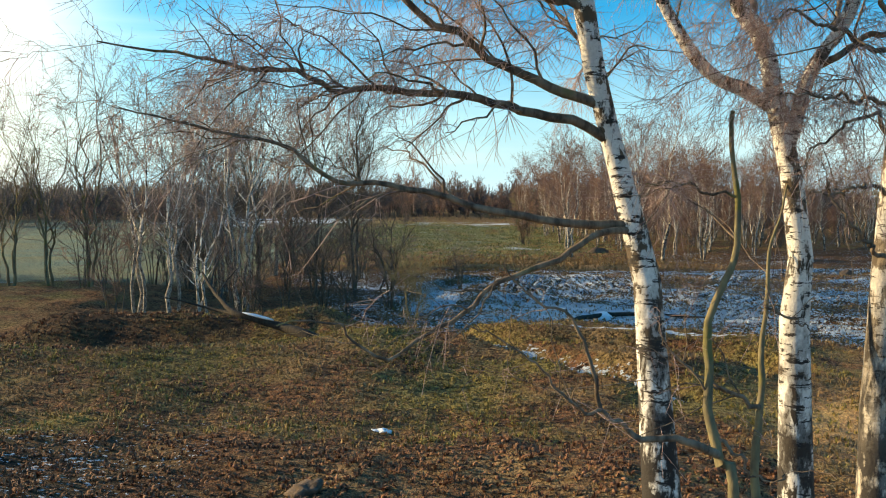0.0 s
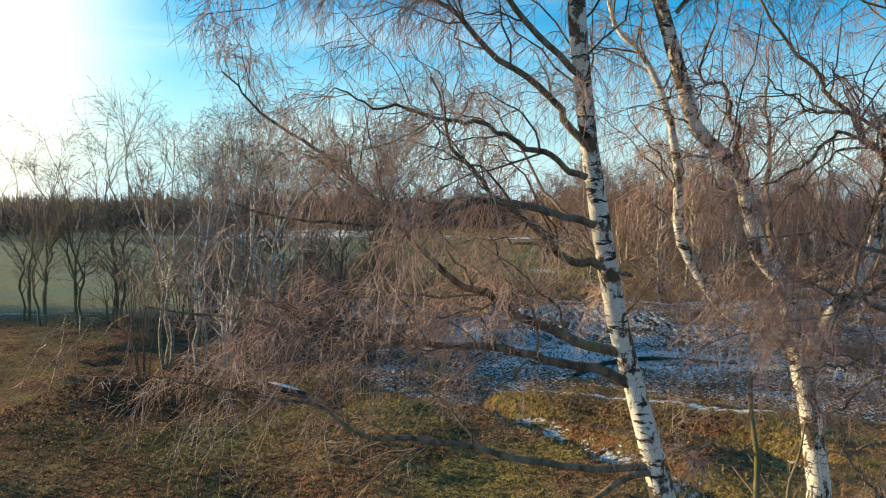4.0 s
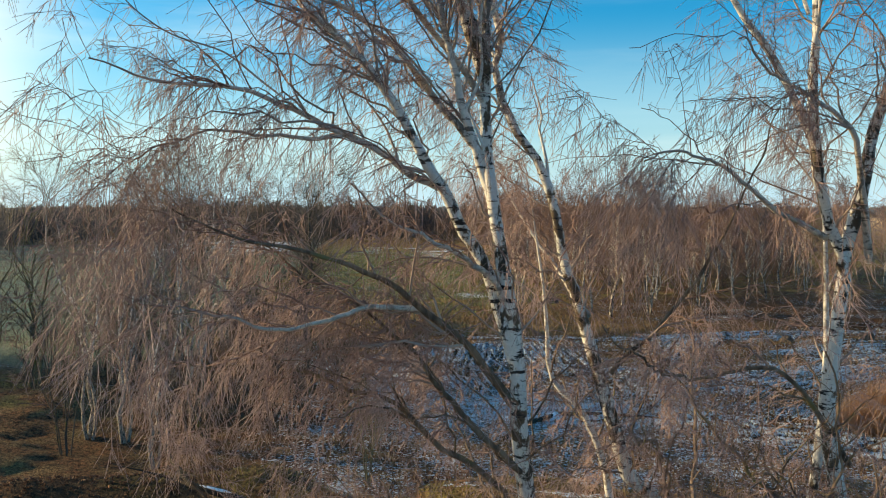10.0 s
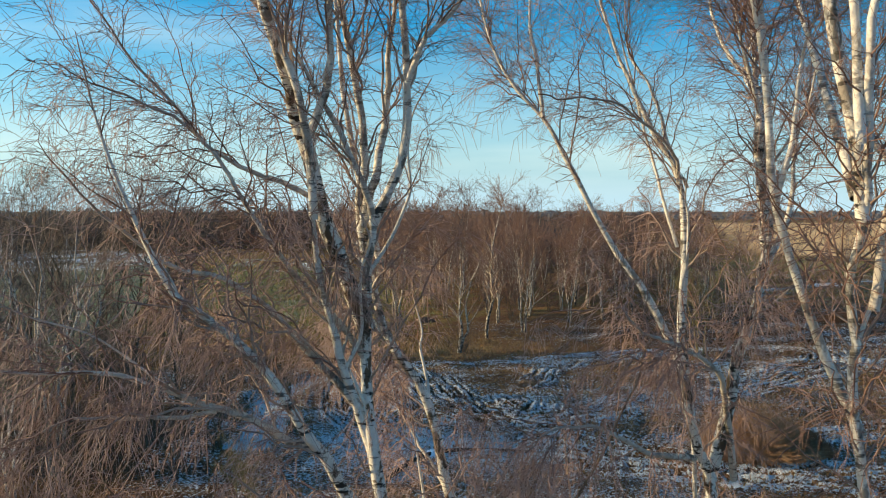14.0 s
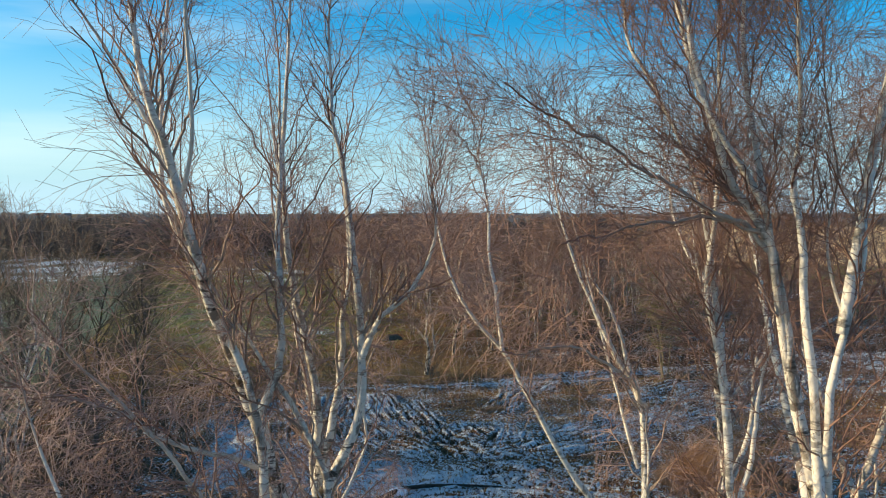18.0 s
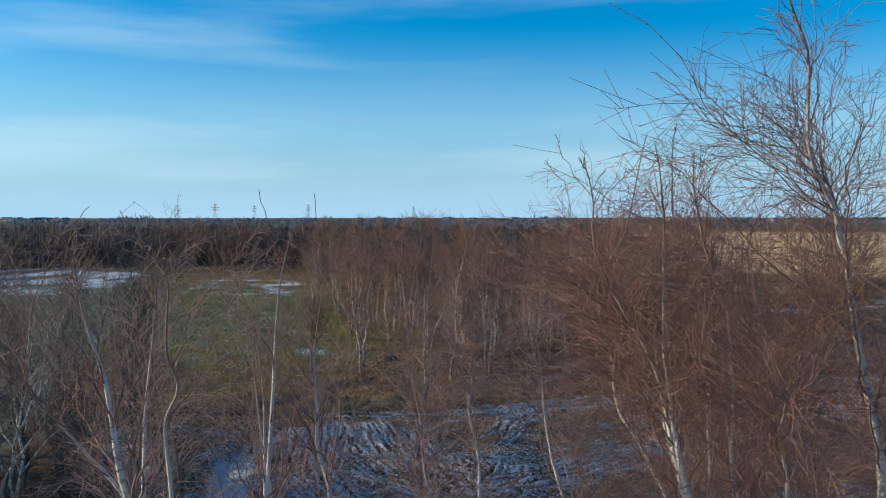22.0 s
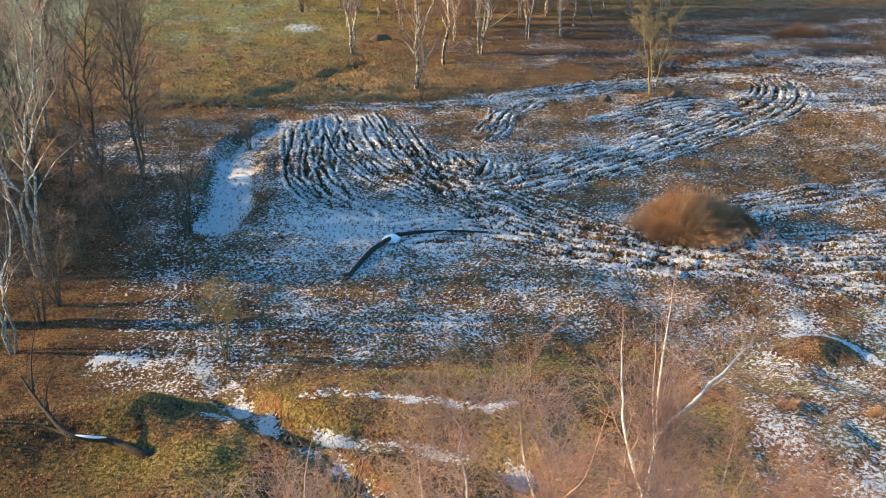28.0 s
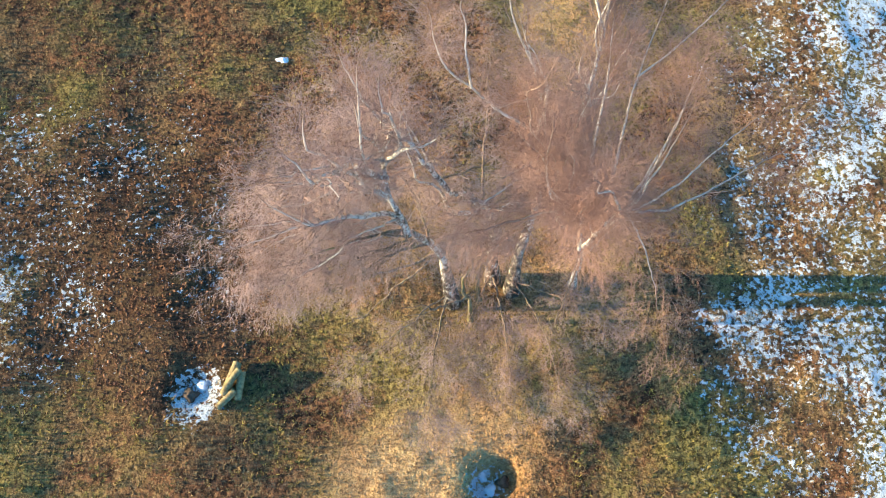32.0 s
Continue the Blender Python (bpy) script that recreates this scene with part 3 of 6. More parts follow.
# ---- the near birches ----
def lines_of(stems, rng, k=34, kink=0.024):
    """Stems as (points, girth at foot, girth at tip) to smooth lines and girths."""
    P, R = [], []
    for pts, a, b in stems:
        P.append(wobble(spline(pts, k), rng, kink * (0.25 if pts[0][2] > 7.5 else 0.5)))
        run = np.concatenate([[0], np.cumsum(np.linalg.norm(np.diff(P[-1], axis=0), axis=1))])
        R.append(a + (b - a) * (run / run[-1]) ** (0.72 if pts[0][2] < 4 else 0.95))
    return np.array(P), np.array(R)


def birch(name, label, stems, limbs, seed, shoots, group="birches on the mound", bark=None, cap=13.55, forks=0, slim=1.0, tips=0, low=1.0):
    """A birch as trunk, limbs and twigs. Stems are the trunks; limbs grow from them."""
    rng = np.random.RandomState(seed)
    foot = Vector(stems[0][0][0])
    top = tagged(new(name), label, "tree", group)
    top.location = foot
    o = np.array(foot)
    wood = []
    P, R = lines_of(stems, rng, 34, 0.03)
    for i in range(len(P)):
        Pi, Ri = P[i:i + 1].copy(), R[i:i + 1].copy()
        if i == 0:
            Ri[0, :4] *= np.array([1.5, 1.25, 1.1, 1.03])
        swell = 1 + 0.05 * rng.normal(size=Ri.shape)
        wood.append(part("trunk" if i == 0 else "stem", mesh_of("trunk", *tubes(Pi - o, Ri * swell, 12)[:2], bark or M_BIRCH, tubes(Pi, Ri, 12)[2]), top))
    Q, S = P, R
    if limbs:
        LP, LR = lines_of([(p, a * 0.85, b) for p, a, b in limbs], rng, 34, 0.05)
        for i in range(len(LP)):
            wood.append(part("limb", mesh_of("limb", *tubes(LP[i:i + 1] - o, LR[i:i + 1], 8)[:2], M_LIMB if LP[i, 0, 2] < 8.1 else M_BOUGH, tubes(LP[i:i + 1], LR[i:i + 1], 8)[2]), top))
        Q, S = np.concatenate([P, LP]), np.concatenate([R, LR])
    def under(L):
        """Shorter shoots where they would reach above the top of the crown."""
        root = L[:, :1]
        reach = (L[:, :, 2] - root[:, :, 2]).max(1)
        room = cap + 0.12 * rng.normal(size=len(L)) - 0.5 * (cap > 13.9) * step(root[:, 0, 1], 1.95, 2.5) - root[:, 0, 2]
        k = np.where(reach > 0.01, np.clip(room / np.maximum(reach, 0.01), 0.12, 1), 1)
        k = k * np.clip((room + 0.5) / 1.0, 0.45, 1)
        flat = np.where(root[:, 0, 2] < 2.9, 0.2, 1.0)
        return root + (L - root) * k[:, None, None] * np.stack([np.ones_like(flat), np.ones_like(flat), flat], 1)[:, None]

    def hung(L):
        """Shoots low in the crown bent to hang down."""
        root = L[:, :1]
        far = np.linalg.norm(L - root, axis=2)
        w = np.interp(root[:, :, 2], [5.5, 7.5, 10, 12], [0.05, 0.3, 0.36, 0.0]) * (far > 0)
        return root + (L - root) * (1 - w)[:, :, None] + (w * far)[:, :, None] * np.array([0, 0, -1.0])

    # forked upper stems, boughs, shoots, then fine twigs
    if forks:
        fp, fr = grow(Q, S, forks * 3, rng, 1.6, 0.3, 0.42, 1.0, 0.4, 0.0, 7, 0.5, 0.014, 0.003, 0.06)
        keep = np.flatnonzero(fp[:, 0, 2] > 7.6)[:forks]
        fp, fr = under(fp[keep]), fr[keep]
        fp = np.array([spline(line, 34) for line in fp])
        fr = np.array([np.interp(np.linspace(0, 6, 34), np.arange(7), r) for r in fr])
        for i in range(len(fp)):
            v, f, g = tubes(fp[i:i + 1] - o, fr[i:i + 1], 6)
            wood.append(part("stem", mesh_of("stem", v, f, M_BIRCH, g), top))
        Q, S = np.concatenate([Q, fp]), np.concatenate([S, fr])
    b1, r1 = grow(Q, S, int(shoots * 1.3), rng, 1.15, 0.25, 0.85, 0.75, 0.2, 0.15, 9, 0.38, 0.008, 0.0022, 0.05, 0.7)
    if len(P) > 5:
        b0, r0 = grow(P[1:], R[1:], int(shoots * 0.5), rng, 0.75, 0.25, 0.62, 0.85, 0.25, 0.1, 9, 0.45, 0.009, 0.0024, 0.05, 0.5)
        b1, r1 = np.concatenate([b1, b0]), np.concatenate([r1, r0])
    if tips:
        b0, r0 = grow(P[1:], R[1:], tips, rng, 0.5, 0.5, 0.6, 0.95, 0.3, 0.0, 9, 0.7, 0.004, 0.0018, 0.06)
        b1, r1 = np.concatenate([b1, b0]), np.concatenate([r1, r0])
    if limbs:
        b0, r0 = grow(LP, LR, len(limbs) * (13 if low == 1 else 7), rng, 1.0, 0.15, 0.7, 0.8, 0.2, 0.3, 9, 0.45, 0.011, 0.003, 0.06, 0.5)
        b1, r1 = np.concatenate([b1, b0]), np.concatenate([r1, r0])
    keep = rng.rand(len(b1)) < np.interp(b1[:, 0, 2], [2.8, 2.95, 5, 5.6, 13], [1, 0.35, 0.35, 1, 1])
    b1, r1 = under(b1[keep]), r1[keep]
    b2, r2 = grow(b1, r1, shoots * 26, rng, 0.48, 0.08, 0.9, 0.7, 0.05, 0.30, 5, 0.6, 0.0030, 0.0015, 0.08, 0.5)
    keep = rng.rand(len(b2)) < np.interp(b2[:, 0, 2], [2.8, 2.95, 4.8, 5.5, 5.9, 6.4, 8, 9.2, 11, 12.5], [1, 0.08, 0.08, 0.8, 1, low, low, 1, 0.95, 0.75 if slim == 1.0 else 1.0])
    b2, r2 = hung(under(b2[keep])), r2[keep]
    b3, r3 = grow(b2, r2, shoots * 140, rng, 0.24, 0.1, 0.8, 0.5, -0.4, 0.0, 2, 0.6, 0.0019, 0.00115, 0.10, 0.9)
    keep = rng.rand(len(b3)) < np.interp(b3[:, 0, 2], [2.8, 2.95, 4.8, 5.5, 7, 9, 11, 12.5], [1, 0.1, 0.1, 1, 1, 1, 0.85, 0.5] if slim == 1.0 else [1, 0.1, 0.1, 1, 0.5, 0.4, 0.45, 1.0])
    b3, r3 = hung(under(b3[keep])), r3[keep]
    for i in range(len(b1)):
        v, f, g = tubes(b1[i:i + 1] - o, r1[i:i + 1] * slim, 5)
        part("bough", mesh_of("bough", v, f, M_LIMB if b1[i, 0, 2] < 7.8 else M_BOUGH, g), wood[int(np.argmin(np.linalg.norm(Q - b1[i, 0], axis=2).min(1)))])
    r2, r3 = (r * slim * np.interp(b[:, :1, 2], [5, 6.5, 8, 10.5, 12.5], [1.25, 1.3, 1.3, 1.28, 0.8 if slim == 1.0 else 1.0]) for b, r in ((b2, r2), (b3, r3)))
    sets = joined([tubes(b2 - o, r2, 3), tubes(b3 - o, r3, 3)])
    tagged(part("crown", mesh_of("crown", sets[0], sets[1], M_TWIG if slim == 1.0 else M_TWIG_DEEP), top, "haze of thin reddish-brown hanging twigs"), kind="stuff")
    return top


birch("birch_tree", "leaning white birch with long bare limbs on the grassy mound",
      [
          ([(1.55, 5.1, 1.3), (1.39, 5.15, 3.84), (1.33, 5.2, 4.48), (1.1, 5.2, 5.3), (0.9, 5.05, 6), (0.7, 4.8, 7), (0.6, 4.55, 7.6), (0.57, 4.5, 8.1), (0.46, 4.5, 8.7), (0.4, 4.5, 9.22), (0.38, 4.5, 9.69), (0.38, 4.5, 10.16), (0.35, 4.5, 10.49), (0.37, 4.35, 10.79), (0.25, 4.2, 11.33), (0.17, 4.1, 11.63), (0.15, 3.95, 12.05), (0.16, 3.95, 12.37), (0.18, 3.95, 12.85), (0.21, 3.95, 13.18), (0.27, 3.95, 13.45)], 0.135, 0.0018),
          ([(0.38, 4.5, 9.75), (0.21, 4.4, 10.17), (0.11, 4.35, 10.45), (0.03, 4.3, 10.76), (-0.05, 4.25, 10.97), (-0.08, 4.1, 11.12), (-0.21, 3.9, 11.45), (-0.3, 3.7, 11.82), (-0.38, 3.5, 12.14), (-0.42, 3.4, 12.27), (-0.47, 3.38, 12.47), (-0.51, 3.35, 12.83), (-0.59, 3.32, 13.13), (-0.63, 3.3, 13.33)], 0.0556, 0.0018),
          ([(0.05, 4.2, 10.4), (0.03, 4.1, 10.77), (-0.09, 4, 11.19), (-0.3, 4, 11.67), (-0.41, 3.92, 11.96), (-0.42, 3.84, 12.23), (-0.39, 3.76, 12.64), (-0.36, 3.68, 13.01), (-0.33, 3.6, 13.31)], 0.0263, 0.0018),
          ([(0.03, 4.2, 10.85), (0.12, 4.1, 11.08), (0.13, 4, 11.35), (0.11, 3.9, 11.61), (0.12, 3.9, 12.3), (0.1, 3.9, 12.9)], 0.0242, 0.0018),
          ([(0.35, 4.48, 10.35), (0.44, 4.45, 10.71), (0.48, 4.37, 11.06), (0.48, 4.28, 11.36), (0.5, 4.2, 11.59), (0.45, 4.15, 12.3)], 0.0294, 0.0018),
          ([(0.38, 4.45, 10.3), (0.55, 4.3, 10.73), (0.57, 4.2, 11.11), (0.5, 4.1, 11.69), (0.44, 4, 12.14), (0.37, 3.9, 12.42), (0.36, 3.9, 12.83), (0.41, 3.9, 13.18)], 0.0315, 0.0018),
          ([(0.55, 4.1, 11.13), (0.62, 4, 11.34), (0.78, 3.9, 11.52), (0.87, 3.8, 11.8), (0.8, 3.7, 12.12)], 0.0179, 0.0018),
          ([(0.36, 4.48, 10.05), (0.41, 4.4, 10.37), (0.28, 4.3, 10.71), (0.12, 4.2, 11.01), (-0.11, 4.1, 11.38), (-0.24, 4, 11.58), (-0.42, 3.9, 11.82)], 0.0263, 0.0018),
          ([(0.57, 4.52, 8), (0.36, 4.5, 8.62), (0.22, 4.43, 8.85), (0.11, 4.36, 9.07), (0.01, 4.29, 9.2), (-0.15, 4.21, 9.51), (-0.34, 4.14, 9.74), (-0.49, 4.07, 9.89), (-0.69, 4, 10.09), (-0.95, 4, 10.7), (-1.1, 3.95, 11.3)], 0.0473, 0.0018),
          ([(0.44, 4.5, 8.9), (0.33, 4.5, 9.26), (0.22, 4.43, 9.58), (0.15, 4.37, 9.86), (0.09, 4.3, 10.1), (0, 4.2, 10.9), (-0.1, 4.1, 11.6)], 0.0326, 0.0018),
          ([(-0.25, 3.9, 11.59), (-0.42, 3.6, 12.19), (-0.54, 3.5, 12.42), (-0.61, 3.4, 12.56), (-0.77, 3.3, 12.8), (-0.82, 3.2, 12.98)], 0.0158, 0.0018)],
      [
          ([(1.46, 5.13, 2.2), (1.1, 4.5, 2.55), (0.7, 3.7, 2.7), (0.4, 2.9, 2.6), (0.3, 2.3, 2.3)], 0.03, 0.004),
          ([(1.45, 5.13, 2.3), (0.6, 4.7, 2.6), (-0.4, 4.2, 2.65), (-1.2, 3.7, 2.5)], 0.028, 0.004),
          ([(1.08, 5.19, 5.3), (0.74, 5.15, 5.45), (0.36, 5.12, 5.52), (-0, 5.09, 5.55), (-0.44, 5.06, 5.62), (-0.72, 5.03, 5.64), (-1, 4.99, 5.72), (-1.31, 4.96, 5.74), (-1.58, 4.93, 5.81), (-2.09, 4.9, 5.88)], 0.042, 0.005),
          ([(1.02, 5.18, 5.52), (0.84, 5.1, 5.58), (0.57, 5.06, 5.69), (0.28, 5.03, 5.81), (0.1, 4.99, 5.95), (-0.15, 4.95, 6.09), (-0.64, 4.9, 6.56), (-0.81, 4.88, 6.73), (-0.99, 4.86, 6.88), (-1.23, 4.84, 7.04), (-1.43, 4.82, 7.21), (-1.56, 4.8, 7.36)], 0.042, 0.005),
          ([(0.86, 5, 6.12), (0.62, 4.95, 6.18), (0.46, 4.89, 6.32), (0.25, 4.83, 6.48), (0.07, 4.78, 6.65), (-0.11, 4.72, 6.85), (-0.21, 4.66, 7.14), (-0.29, 4.6, 7.33)], 0.036, 0.005),
          ([(1.2, 5.19, 4.75), (0.78, 5.1, 4.76), (0.37, 5.05, 4.82), (0.01, 5, 4.93), (-0.31, 4.95, 5.01), (-0.66, 4.9, 5.01), (-0.86, 4.85, 5.13), (-1.19, 4.8, 5.3), (-1.52, 4.75, 5.38), (-1.96, 4.7, 5.46)], 0.036, 0.004),
          ([(1.24, 5.19, 4.72), (0.98, 5.05, 4.69), (0.79, 4.97, 4.59), (0.35, 4.89, 4.39), (0.16, 4.81, 4.27), (-0.05, 4.72, 4.14), (-0.35, 4.64, 4), (-0.55, 4.56, 4.12), (-0.71, 4.48, 4.22), (-0.99, 4.4, 4.24)], 0.03, 0.004),
          ([(0.76, 4.85, 6.4), (0.52, 4.75, 6.46), (0.23, 4.67, 6.54), (-0.01, 4.6, 6.53), (-0.31, 4.53, 6.46), (-0.64, 4.45, 6.41), (-1.08, 4.38, 6.46), (-1.44, 4.3, 6.51)], 0.03, 0.004),
          ([(0.7, 4.8, 6.7), (0.37, 4.72, 6.87), (0.06, 4.64, 6.99), (-0.24, 4.56, 7.06), (-0.6, 4.48, 7.12), (-0.88, 4.4, 7.22)], 0.026, 0.004),
          ([(0.59, 4.55, 7.7), (0.39, 4.5, 7.96), (0.25, 4.43, 8.16), (-0, 4.36, 8.36), (-0.21, 4.29, 8.54), (-0.46, 4.21, 8.64), (-0.77, 4.14, 8.74), (-1.06, 4.07, 8.81), (-1.35, 4, 8.93)], 0.036, 0.004),
          ([(-0, 4.38, 8.36), (-0.28, 4.31, 8.4), (-0.47, 4.24, 8.36), (-0.71, 4.17, 8.29), (-0.89, 4.11, 8.29), (-1.09, 4.04, 8.37), (-1.29, 3.97, 8.42), (-1.51, 3.9, 8.46)], 0.022, 0.004),
          ([(0.69, 4.78, 6.9), (0.54, 4.78, 7.09), (0.37, 4.76, 7.24), (0.07, 4.74, 7.47), (-0.14, 4.71, 7.7), (-0.42, 4.69, 7.82), (-0.69, 4.67, 7.95), (-0.97, 4.64, 8.03), (-1.31, 4.62, 7.99), (-1.54, 4.6, 8.04)], 0.03, 0.004),
          ([(0.62, 4.62, 7.3), (0.34, 4.6, 7.59), (0.06, 4.63, 7.9), (-0.07, 4.67, 8.07), (-0.42, 4.7, 8.37), (-0.63, 4.73, 8.46), (-0.91, 4.77, 8.67), (-1.16, 4.8, 8.89)], 0.026, 0.004),
          ([(0.52, 4.5, 8.35), (0.37, 4.42, 8.55), (0.24, 4.35, 8.65), (0.04, 4.27, 8.77), (-0.18, 4.2, 8.87), (-0.45, 4.1, 9.1)], 0.026, 0.004),
          ([(0.12, 4.4, 9.06), (-0.08, 4.36, 9.16), (-0.34, 4.33, 9.32), (-0.53, 4.29, 9.41), (-0.78, 4.25, 9.51), (-0.99, 4.21, 9.61), (-1.2, 4.18, 9.63), (-1.49, 4.14, 9.64), (-1.78, 4.1, 9.76)], 0.03, 0.004),
          ([(-0.47, 4.28, 9.36), (-0.84, 4.24, 9.35), (-1.15, 4.19, 9.38), (-1.38, 4.14, 9.31), (-1.61, 4.1, 9.18)], 0.016, 0.003),
          ([(0.41, 4.5, 9.2), (0.03, 4.45, 9.64), (-0.23, 4.38, 9.92), (-0.48, 4.31, 10.1), (-0.68, 4.24, 10.15), (-0.99, 4.17, 10.4), (-1.25, 4.1, 10.7)], 0.032, 0.004),
          ([(0.39, 4.5, 9.55), (0.18, 4.45, 9.84), (-0.02, 4.38, 10.04), (-0.17, 4.3, 10.27), (-0.32, 4.22, 10.51), (-0.49, 4.15, 10.77), (-0.8, 4.08, 11.13), (-1.05, 4, 11.46)], 0.026, 0.004),
          ([(0.1, 4.3, 10.5), (-0.17, 4.3, 10.61), (-0.4, 4.22, 10.72), (-0.57, 4.15, 10.86), (-0.86, 4.08, 11.01), (-1.18, 4, 11.13)], 0.02, 0.003),
          ([(1.1, 5.2, 5.3), (1, 5.8, 6), (0.5, 6.6, 6.9), (0.1, 7.2, 7.6)], 0.028, 0.004)], 11, 270, cap=13.4, forks=12, tips=70)

birch("birch_tree", "forked white birch with a bent trunk beside the leaning one",
      [
          ([(2.55, 5.4, 1.3), (2.43, 5.4, 3.8), (2.43, 5.4, 4.65), (2.26, 5.4, 5.58), (2.18, 5.37, 5.97), (1.97, 5.34, 6.24), (1.87, 5.31, 6.68), (1.65, 5.28, 6.93), (1.47, 5.25, 7.13), (1.12, 5.2, 8.32), (1.04, 5.2, 8.51), (0.94, 5.2, 8.94), (0.84, 5.2, 9.25), (0.64, 5.2, 9.55), (0.53, 5.2, 9.93), (0.55, 5.1, 10.05), (0.44, 5, 10.49), (0.28, 4.85, 11.2), (0.2, 4.65, 11.9), (0.12, 4.55, 12.4), (0.08, 4.5, 12.9)], 0.125, 0.0018),
          ([(2.34, 5.42, 5.5), (1.98, 5.4, 5.68), (1.74, 5.38, 5.82), (1.51, 5.36, 6.17), (1.41, 5.34, 6.44), (1.4, 5.3, 6.86), (1.27, 5.3, 7.31), (1.15, 5.3, 7.55), (0.95, 5.3, 7.79), (0.9, 5.3, 8.4), (0.78, 5.3, 9.2)], 0.0525, 0.0018),
          ([(2.36, 5.4, 5.3), (2.45, 5.3, 5.75), (2.6, 5.2, 6.05), (2.75, 5.1, 6.7), (2.8, 5, 7.8), (2.78, 5, 8.9), (2.7, 5.1, 9.8)], 0.0525, 0.0018),
          ([(2.5, 4.75, 10.2), (2.38, 4.9, 10.8), (2.24, 4.95, 11.37), (2.13, 5, 11.86), (2.03, 5.05, 12.12), (2.01, 5.1, 12.45)], 0.0126, 0.0018)],
      [
          ([(2.5, 5.4, 2.1), (2.4, 4.6, 2.5), (2.25, 3.7, 2.7), (2.1, 2.9, 2.6), (2, 2.2, 2.3)], 0.028, 0.004),
          ([(2.5, 5.4, 2), (1.9, 4.7, 2.4), (1.4, 3.9, 2.6), (1.1, 3.2, 2.4)], 0.024, 0.004),
          ([(1.85, 5.28, 6.76), (1.77, 5.25, 7.07), (1.65, 5.17, 7.28), (1.51, 5.1, 7.41), (1.6, 5, 7.9)], 0.022, 0.004),
          ([(1.35, 5.2, 7.8), (1.75, 5, 8.3), (2.1, 4.8, 9), (2.3, 4.7, 9.6)], 0.02, 0.004),
          ([(2.5, 5.3, 5.8), (2.9, 5.2, 6), (3.4, 5.1, 5.9), (3.9, 5.2, 5.8)], 0.03, 0.004),
          ([(2.1, 5.4, 6.2), (2.3, 6.1, 6.7), (2.6, 6.9, 7.4), (2.8, 7.5, 8.2)], 0.03, 0.004),
          ([(1.2, 5.2, 8.2), (0.95, 5.8, 8.7), (0.6, 6.4, 9.4)], 0.022, 0.004)], 12, 130, cap=13.0, forks=6, tips=10, low=0.45)

